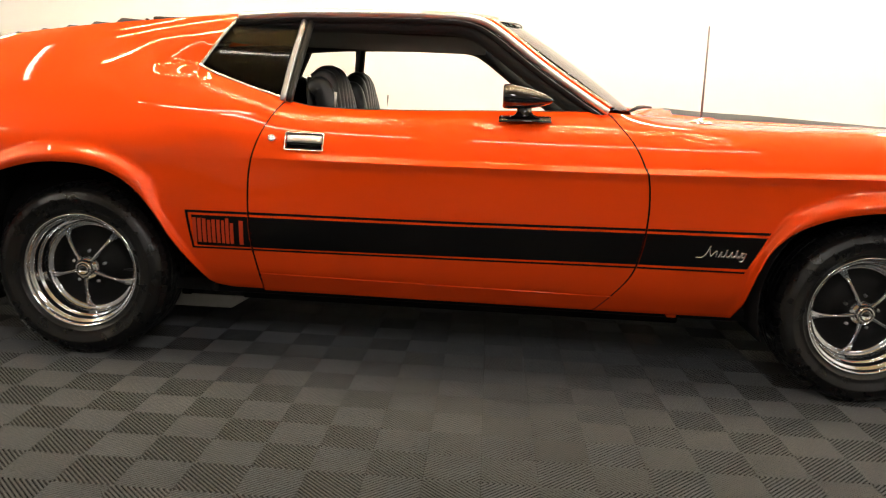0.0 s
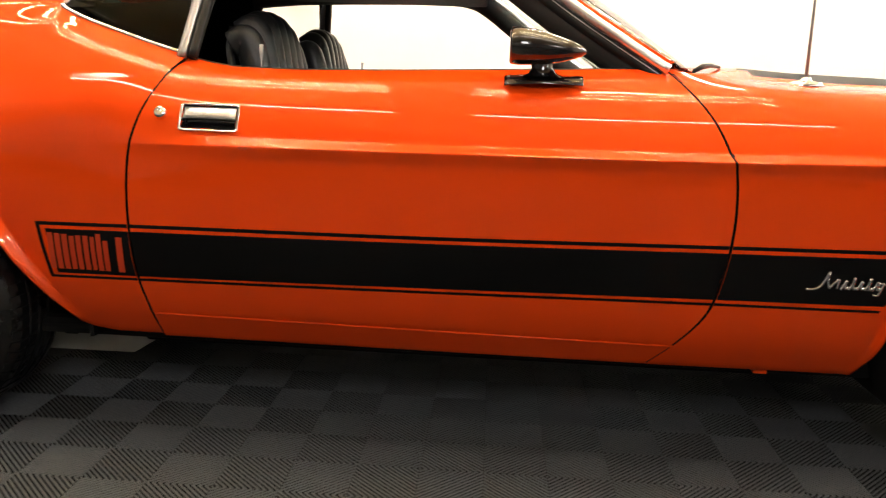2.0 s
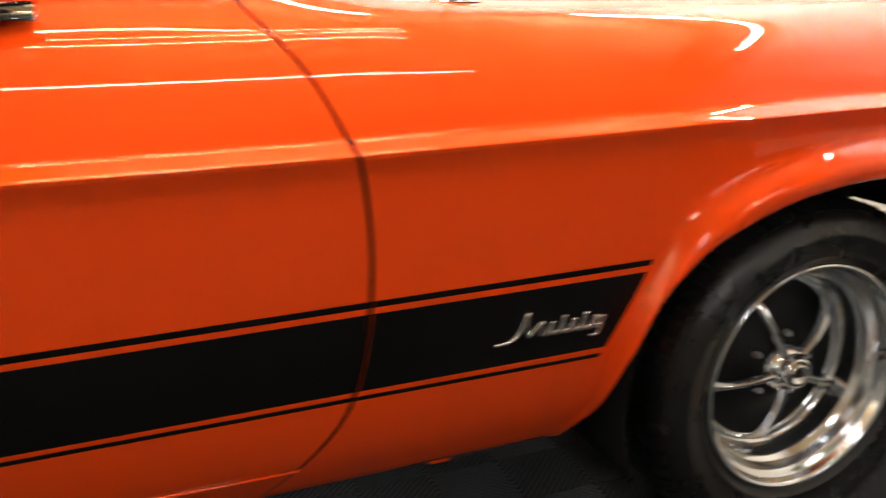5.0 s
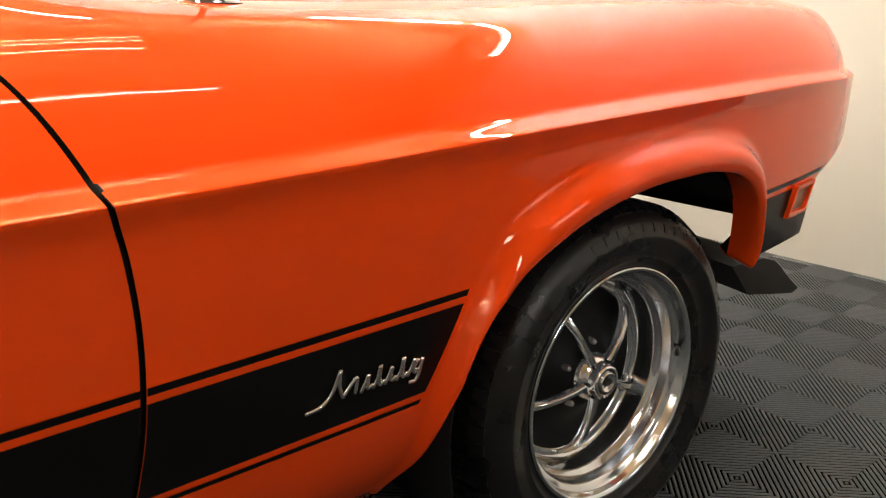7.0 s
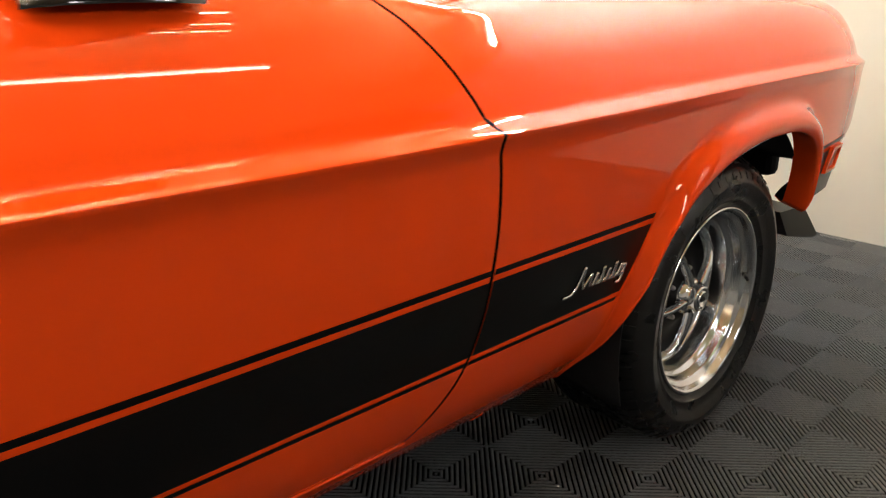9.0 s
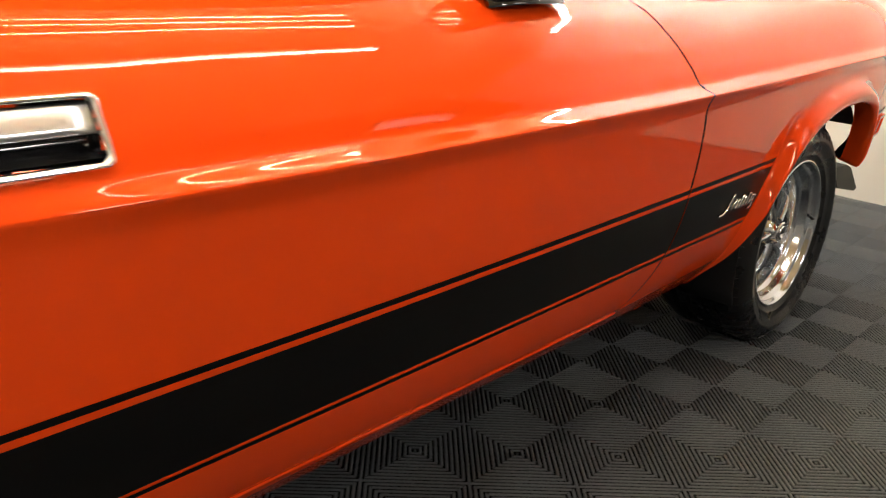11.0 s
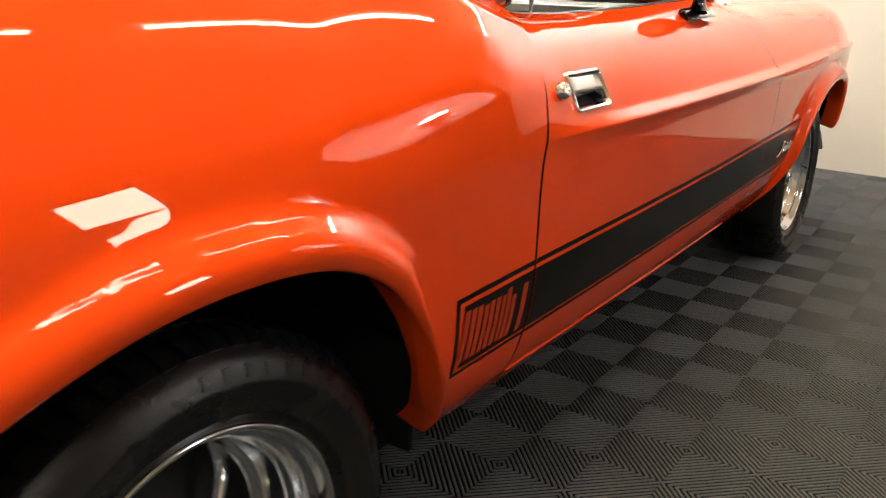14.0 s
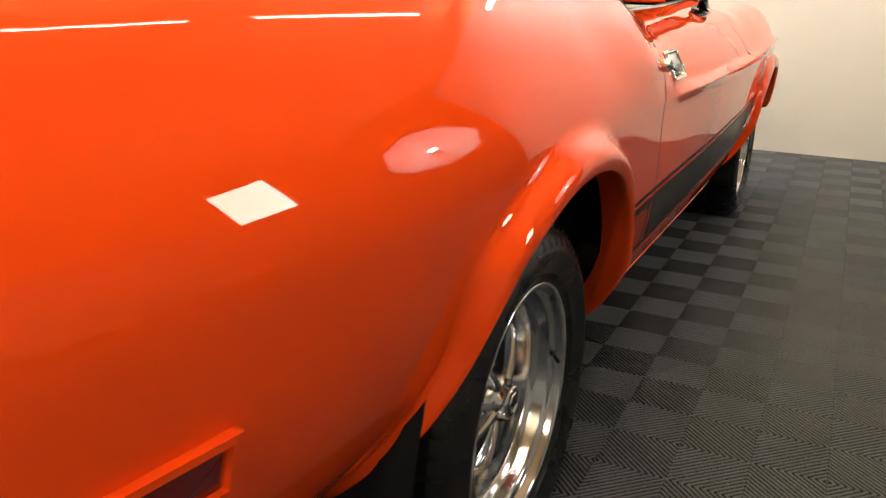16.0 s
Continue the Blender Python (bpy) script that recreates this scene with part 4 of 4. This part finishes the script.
# ---- wheels ----
def wheel(cx, side, phase, front):
    ob = new("wheel")
    ob.parent = car
    y = mirrored(-0.700, side)
    ob.matrix_basis = pose(cx, y, 0.313) if side < 0 else pose(cx, y, 0.313, 0, 0, 180)
    # tyre: outer side at negative y
    w = 0.105
    prof = [(0.200, -0.098), (0.206, -0.112), (0.214, -0.117), (0.222, -0.121), (0.2235, -0.1235), (0.226, -0.122), (0.240, -0.130), (0.258, -0.1345), (0.262, -0.1365), (0.265, -0.135), (0.278, -0.131),
            (0.290, -0.123), (0.300, -0.112), (0.3075, -0.100), (0.3105, -0.090)]
    for g in (-0.058, -0.02, 0.02, 0.058):
        prof += [(0.3125, g - 0.014), (0.313, g - 0.0045), (0.305, g - 0.0035), (0.305, g + 0.0035), (0.313, g + 0.0045), (0.3125, g + 0.014)]
    prof += [(0.3105, 0.090), (0.300, 0.112), (0.278, 0.131), (0.240, 0.128), (0.206, 0.110), (0.200, 0.098)]
    tyre = part("tyre", lathe_mesh("tyre", prof, 128), RUBBER, ob, "black radial tyre with raised sidewall marks")
    # shoulder lugs, joined
    verts, faces = [], []
    for k in range(66):
        a0 = 2 * math.pi * k / 66
        for (ra, ya), (rb, yb) in (((0.299, -0.1135), (0.3115, -0.094)), ((0.3115, -0.092), (0.3125, -0.064)), ((0.3125, -0.054), (0.3130, -0.024))):
            base = len(verts)
            for a, lift in ((a0, -0.001), (a0, 0.0045), (a0 + 0.058, 0.0045), (a0 + 0.058, -0.001)):
                for r, yy in ((ra, ya - 0.5 * lift), (rb, yb)):
                    rr = r + lift * 0.6
                    verts.append((rr * math.cos(a), yy, rr * math.sin(a)))
            faces += [(base, base + 1, base + 3, base + 2), (base + 2, base + 3, base + 5, base + 4), (base + 4, base + 5, base + 7, base + 6), (base, base + 2, base + 4, base + 6)]
    part("tread_pattern", as_mesh("tread_pattern", verts, faces, smooth=False), RUBBER, tyre)
    # raised marks on the sidewall, plain bars
    for start, count in ((60 if front else 40, 9), (215, 8)):
        for k in range(count):
            a = math.radians(start + 6.2 * k)
            verts, faces = [], []
            for da in (-0.010 - 0.008 * ((k * 7) % 5) / 4, 0.010 + 0.008 * ((k * 3) % 4) / 3):
                for r, yy in ((0.271, -0.1342), (0.284, -0.1284)):
                    aa = a + da
                    verts += [(r * math.cos(aa), yy + 0.002, r * math.sin(aa)), (r * math.cos(aa), yy - 0.0007, r * math.sin(aa))]
            faces = [(1, 3, 7, 5), (0, 1, 5, 4), (2, 6, 7, 3), (0, 2, 3, 1), (4, 5, 7, 6)]
            part("sidewall_mark", as_mesh("sidewall_mark", verts, faces, smooth=False), LETTER, tyre, "faded grey raised mark")
    # rim
    rim_prof = [(0.199, -0.090), (0.2065, -0.108), (0.2085, -0.1145), (0.2065, -0.118), (0.202, -0.1175), (0.198, -0.112), (0.196, -0.102), (0.193, -0.098), (0.187, -0.096), (0.1835, -0.090), (0.182, -0.074),
                (0.179, -0.069), (0.1735, -0.066), (0.171, -0.060), (0.170, -0.030), (0.168, -0.024), (0.160, -0.020), (0.152, -0.021), (0.150, -0.015)]
    rim = part("rim", lathe_mesh("rim", rim_prof, 128), RIM, ob, "polished chrome stepped wheel rim")
    dish = [(0.152, -0.018), (0.140, -0.010), (0.110, -0.014), (0.085, -0.026), (0.062, -0.046), (0.050, -0.056), (0.0, -0.058)]
    part("wheel_disc", lathe_mesh("wheel_disc", dish, 80), WELL, ob, "black painted wheel centre")
    back = [(0.198, -0.09), (0.19, 0.09), (0.05, 0.09), (0.0, 0.09)]
    part("rim_barrel", lathe_mesh("rim_barrel", back, 64), WELL, ob)
    for k in range(5):
        a = math.radians(phase + 72 * k)
        rows = [(0.036, 0.0085, -0.079), (0.060, 0.0068, -0.077), (0.085, 0.0062, -0.073), (0.110, 0.0068, -0.066), (0.130, 0.0085, -0.057), (0.145, 0.0125, -0.044), (0.157, 0.019, -0.028)]
        verts = []
        for r, hw, yy in rows:
            for q, dy in ((-1, 0.014), (-0.95, 0.004), (-0.62, 0.0005), (-0.30, -0.0035), (0, 0.0), (0.30, -0.0035), (0.62, 0.0005), (0.95, 0.004), (1, 0.014)):
                verts.append((r, yy + dy, q * hw))
        sp = part("spoke", as_mesh("spoke", verts, grid_faces(len(rows), 9, flip=True)), RIM, ob, "chrome wheel spoke")
        sp.matrix_basis = pose(0, 0, 0, 0, -math.degrees(a), 0)
        b = a + math.radians(36)
        nut = part("lug_nut", lathe_mesh("lug_nut", [(0.0, -0.022), (0.0035, -0.0215), (0.0055, -0.018), (0.006, -0.008), (0.007, -0.005), (0.007, 0.008)], 8), STEEL, ob)
        nut.location = (0.060 * math.cos(b), -0.036, 0.060 * math.sin(b))
    cap = [(0.0, -0.096), (0.014, -0.0955), (0.0155, -0.098), (0.0175, -0.0985), (0.0185, -0.095), (0.021, -0.092), (0.0225, -0.0955), (0.0275, -0.0955), (0.0295, -0.091), (0.030, -0.078), (0.033, -0.074), (0.041, -0.070), (0.043, -0.05)]
    hub = part("centre_cap", lathe_mesh("centre_cap", cap, 48), CHROME, ob, "chrome centre cap with dark rings")
    part("cap_ring", lathe_mesh("cap_ring", [(0.0185, -0.0953), (0.0195, -0.0935), (0.0225, -0.0958)], 48), WELL, hub)
    part("cap_emblem", box_bm(-0.009, 0.009, -0.0985, -0.095, -0.004, 0.004, 0.0015), WELL, hub)
    part("valve_stem", tube_mesh("valve_stem", [(0.19, -0.100, 0.012), (0.178, -0.108, 0.012), (0.163, -0.118, 0.012)], np.array([0.0048, 0.0042, 0.0035]), 8, up=(0, 0.2, 1)), TRIM_BLACK, ob)
    part("brake_drum", lathe_mesh("brake_drum", [(0.0, 0.02), (0.13, 0.02), (0.135, 0.03), (0.135, 0.09)], 40), UNDER, ob)
    return ob


for side in (-1, 1):
    wheel(0.0, side, 52, False)
    wheel(2.769, side, 45, True)


# ---- fittings on the near side ----
def door_handle():
    x0, x1, z0, z1 = 0.744, 0.880, 0.784, 0.846

    def at(x, z, out=0.0):
        s = np.clip((z - 0.756) / 0.19, 0, 1)
        ys, zs = upper(np.full(60, x), np.linspace(0, 1, 60))
        return np.array((x, float(np.interp(z, zs, ys)) - out, z))
    handle = new("door_handle")
    handle.parent = car
    handle["label"] = "chrome flush door handle"
    loop = []
    cx, cz, hx, hz, r = (x0 + x1) / 2, (z0 + z1) / 2, (x1 - x0) / 2, (z1 - z0) / 2, 0.008
    for a in range(0, 360, 10):
        q = math.radians(a)
        px = cx + math.copysign(hx - r, math.cos(q)) + r * math.cos(q)
        pz = cz + math.copysign(hz - r, math.sin(q)) + r * math.sin(q)
        loop.append((px, pz))
    rings = [(1.0, -0.004), (1.0, 0.003), (0.985, 0.0055), (0.95, 0.006), (0.925, 0.0035), (0.915, -0.002), (0.91, -0.022)]
    verts = []
    for f, out in rings:
        for px, pz in loop:
            k = (1 - f) * hx
            sx, sz = (hx - k) / hx, (hz - k) / hz
            verts.append(at(cx + (px - cx) * sx, cz + (pz - cz) * sz, out))
    part("handle_frame", as_mesh("handle_frame", verts, grid_faces(len(rings), len(loop), wrap_v=True, flip=True)), CHROME, handle, "chrome frame")
    ix, iz = hx - 0.009, hz - 0.008
    flap = []
    for k, (z, out) in enumerate([(cz + iz, -0.001), (cz + iz - 0.003, 0.0005), (cz + 0.004, 0.0005), (cz - 0.002, 0.0), (cz - 0.004, -0.006)]):
        for x in np.linspace(cx - ix, cx + ix, 6):
            flap.append(at(x, z, out))
    thicken(part("flap", as_mesh("flap", flap, grid_faces(5, 6)), FLAP, handle, "polished chrome pull flap"), 0.002)
    cup = [at(x, z, out) for z, out in ((cz - 0.001, -0.006), (cz - 0.004, -0.022), (cz - iz + 0.006, -0.022), (cz - iz, -0.002)) for x in np.linspace(cx - ix, cx + ix, 4)]
    part("recess", as_mesh("recess", cup, grid_faces(4, 4)), GLOSS_BLACK, handle, "dark recess")
    lock = at(0.703, 0.8195)
    lk = part("door_lock", lathe_mesh("door_lock", [(0.0, -0.014), (0.004, -0.0142), (0.0055, -0.0155), (0.011, -0.015), (0.0142, -0.010), (0.0150, 0.008)], 28), CHROME, car, "round chrome door lock")
    lk.matrix_basis = pose(*lock, -24, 0, 0)


door_handle()


def wing_mirror():
    mir = new("wing_mirror")
    mir.parent = car
    mir["label"] = "gloss black bullet wing mirror"
    # base plate
    out = []
    for x, hw, z in ((1.468, 0.010, 0.929), (1.476, 0.020, 0.931), (1.51, 0.025, 0.934), (1.555, 0.027, 0.936), (1.60, 0.025, 0.936), (1.637, 0.018, 0.935), (1.646, 0.008, 0.934)):
        yy = -0.768
        for q, dz in ((-1, -0.009), (-1.0, -0.005), (-0.85, -0.002), (0, 0.001), (0.85, 0.001), (1.0, -0.002), (1.0, -0.010)):
            out.append((x, yy + q * hw, z - 0.004 + dz + 0.006 * q))
    part("base", as_mesh("base", out, grid_faces(7, 7)), GLOSS_BLACK, mir)
    stalk = []
    for z, a, b, dx in ((0.936, 0.050, 0.022, 0.0), (0.944, 0.032, 0.017, -0.002), (0.955, 0.024, 0.014, -0.004), (0.972, 0.027, 0.014, -0.006)):
        for k in range(16):
            t = 2 * math.pi * k / 16
            stalk.append((1.556 + dx + a * math.cos(t), -0.770 + b * math.sin(t), z - 0.004))
    part("stalk", as_mesh("stalk", stalk, grid_faces(4, 16, wrap_v=True)), GLOSS_BLACK, mir)
    shell = []
    rows = [(1.480, 0.030, 0.0), (1.477, 0.038, 0.0), (1.482, 0.0425, 0.0), (1.50, 0.044, 0.0), (1.53, 0.0415, -0.001), (1.56, 0.037, -0.003), (1.59, 0.030, -0.005), (1.615, 0.022, -0.006), (1.634, 0.014, -0.007), (1.645, 0.007, -0.008), (1.648, 0.0005, -0.008)]
    for x, r, dz in rows:
        for k in range(28):
            t = 2 * math.pi * k / 28
            shell.append((x, -0.778 + 1.25 * r * math.cos(t), 0.998 + dz + 0.95 * r * math.sin(t)))
    part("housing", as_mesh("housing", shell, grid_faces(len(rows), 28, wrap_v=True)), GLOSS_BLACK, mir)
    face = [(1.482, -0.778 + 0.036 * math.cos(t), 0.999 + 0.028 * math.sin(t)) for t in np.linspace(0, 2 * math.pi, 28, endpoint=False)]
    part("mirror_glass", as_mesh("mirror_glass", face, [tuple(range(28))], smooth=False), CHROME, mir, "mirror glass")
    for x in (1.477, 1.640):
        part("screw", lathe_mesh("screw", [(0.0, -0.003), (0.003, -0.002), (0.004, 0.001)], 10), STEEL, mir).matrix_basis = pose(x, -0.768, 0.930, -90, 0, 0)


wing_mirror()


def antenna():
    ant = new("antenna")
    ant.parent = car
    ant["label"] = "thin steel radio antenna"
    base = [(0.0, -0.018), (0.008, -0.018), (0.010, -0.010), (0.022, -0.006), (0.030, -0.002), (0.033, 0.004), (0.033, 0.010)]
    ob = part("antenna_base", lathe_mesh("antenna_base", base, 32), CHROME, ant, "chrome oval base")
    ob.matrix_basis = pose(2.180, -0.640, 0.941, -90, 0, 0) @ Matrix.Diagonal((1.25, 0.8, 0.6, 1))
    part("gasket", lathe_mesh("gasket", [(0.036, 0.0), (0.037, 0.012)], 32), TRIM_BLACK, ant).matrix_basis = pose(2.180, -0.640, 0.936, -90, 0, 0) @ Matrix.Diagonal((1.25, 1.0, 0.62, 1))
    part("mast", tube_mesh("mast", [(2.180, -0.637, 0.945), (2.179, -0.637, 1.10), (2.177, -0.637, 1.268)], np.array([0.0042, 0.0034, 0.0028]), 8, up=(0, 1, 0)), MAST, ant)


antenna()


def marker(xc, zc, w, h, lens, tilt):
    frame_ = []
    pts = [(-w, -h), (w, -h), (w, h), (-w, h)]
    rings = ((1.0, -0.002), (0.98, 0.011), (0.84, 0.011), (0.80, 0.003))
    for f, out in rings:
        for px, pz in pts:
            k = (1 - f) * h * 1.8
            x, z = xc + px - math.copysign(k, px) + tilt * pz, zc + pz - math.copysign(k, pz)
            frame_.append(on_side(x, z, out))
    part("marker_bezel", as_mesh("marker_bezel", frame_, grid_faces(len(rings), 4, wrap_v=True, flip=True), smooth=False), PAINT, car, "orange side marker bezel")
    k = 0.2 * h * 1.8
    lens_v = [on_side(xc + px - math.copysign(k, px) + tilt * pz, zc + pz - math.copysign(k, pz), 0.0045) for px, pz in pts]
    part("marker_lens", as_mesh("marker_lens", lens_v, [(0, 1, 2, 3)], smooth=False), lens, car, "side marker lens")


marker(-0.81, 0.620, 0.085, 0.030, LENS_RED, 0.0)
marker(3.27, 0.566, 0.045, 0.032, LENS_AMBER, 0.3)


# ---- floor tiles ----
CELL = 0.1524
X0, Y0 = 1.466, -0.843


def tile_mesh():
    """One tile of two by two cells with slanting ribs that change direction from cell to cell."""
    verts, faces = [], []
    pitch, deep, m = CELL / 10, 0.0028, 0.0004

    def clip(c, half, sign):
        # the part of a slanting bar inside the unit cell, as a polygon
        lo, hi = c - half, c + half
        a, b = m, CELL - m
        poly = [(a, a), (b, a), (b, b), (a, b)]
        for bound, keep in ((lo, 1), (hi, -1)):
            out = []
            for k in range(len(poly)):
                p, q = poly[k], poly[(k + 1) % len(poly)]
                fp, fq = keep * ((p[1] - p[0]) - bound), keep * ((q[1] - q[0]) - bound)
                if fp >= 0:
                    out.append(p)
                if fp * fq < 0:
                    t = fp / (fp - fq)
                    out.append((p[0] + t * (q[0] - p[0]), p[1] + t * (q[1] - p[1])))
            poly = out
            if len(poly) < 3:
                return []
        return poly if sign > 0 else [(CELL - x, y) for x, y in poly][::-1]

    def height(d):
        # a rib's rounded top
        return -0.0030 * (1 - math.sqrt(max(0.0, 1 - min(1.0, abs(d) / 0.295) ** 2)))

    for i in range(2):
        for j in range(2):
            sign = 1 if (i + j) % 2 == 0 else -1
            for k in range(-10, 11):
                for lo, hi in ((-0.285, -0.235), (-0.235, -0.13), (-0.13, 0.0), (0.0, 0.13), (0.13, 0.235), (0.235, 0.285)):
                    poly = clip((k + (lo + hi) / 2) * pitch, (hi - lo) / 2 * pitch, sign)
                    if not poly:
                        continue
                    base, n = len(verts), len(poly)
                    for x, y in poly:
                        u = CELL - x if sign < 0 else x
                        verts.append((i * CELL + x, j * CELL + y, height((y - u) / pitch - k)))
                    faces.append(tuple(range(base, base + n)))
                poly = clip(k * pitch, 0.285 * pitch, sign)
                if not poly:
                    continue
                base, n = len(verts), len(poly)
                for x, y in poly:
                    u = CELL - x if sign < 0 else x
                    verts.append((i * CELL + x, j * CELL + y, height((y - u) / pitch - k)))
                verts += [(i * CELL + x, j * CELL + y, -deep) for x, y in poly]
                faces += [(base + e, base + n + e, base + n + (e + 1) % n, base + (e + 1) % n) for e in range(n)]
    return verts, faces


def lay_tiles():
    verts, faces = tile_mesh()
    me = as_mesh("floor_tile", verts, faces, smooth=False)
    me.materials.append(TILE)
    many_v, many_f = [], []
    size = 2 * CELL
    nearest = []
    for i in range(-24, 11):
        for j in range(-14, 14):
            x, y = X0 + i * size, Y0 + j * size
            if x > FRONT_WALL - 0.03 or y > BACK_WALL - 0.03 or x < -5.5:
                continue
            nearest.append((abs(x - 1.6) * 0.55 + abs(y + 1.1), i, j))
    nearest.sort()
    for n, (_, i, j) in enumerate(nearest):
        x, y = X0 + i * size, Y0 + j * size
        if n < 300:
            ob = part("floor_tile", me, None, floor)
            ob.location = (x, y, 0.0)
        else:
            base = len(many_v)
            many_v += [(a + x, b + y, c) for a, b, c in verts]
            many_f += [tuple(k + base for k in f) for f in faces]
    rest = as_mesh("outer_floor_tiles", many_v, many_f, smooth=False)
    rest.materials.append(TILE)
    part("outer_floor_tiles", rest, None, floor)["kind"] = "stuff"


lay_tiles()
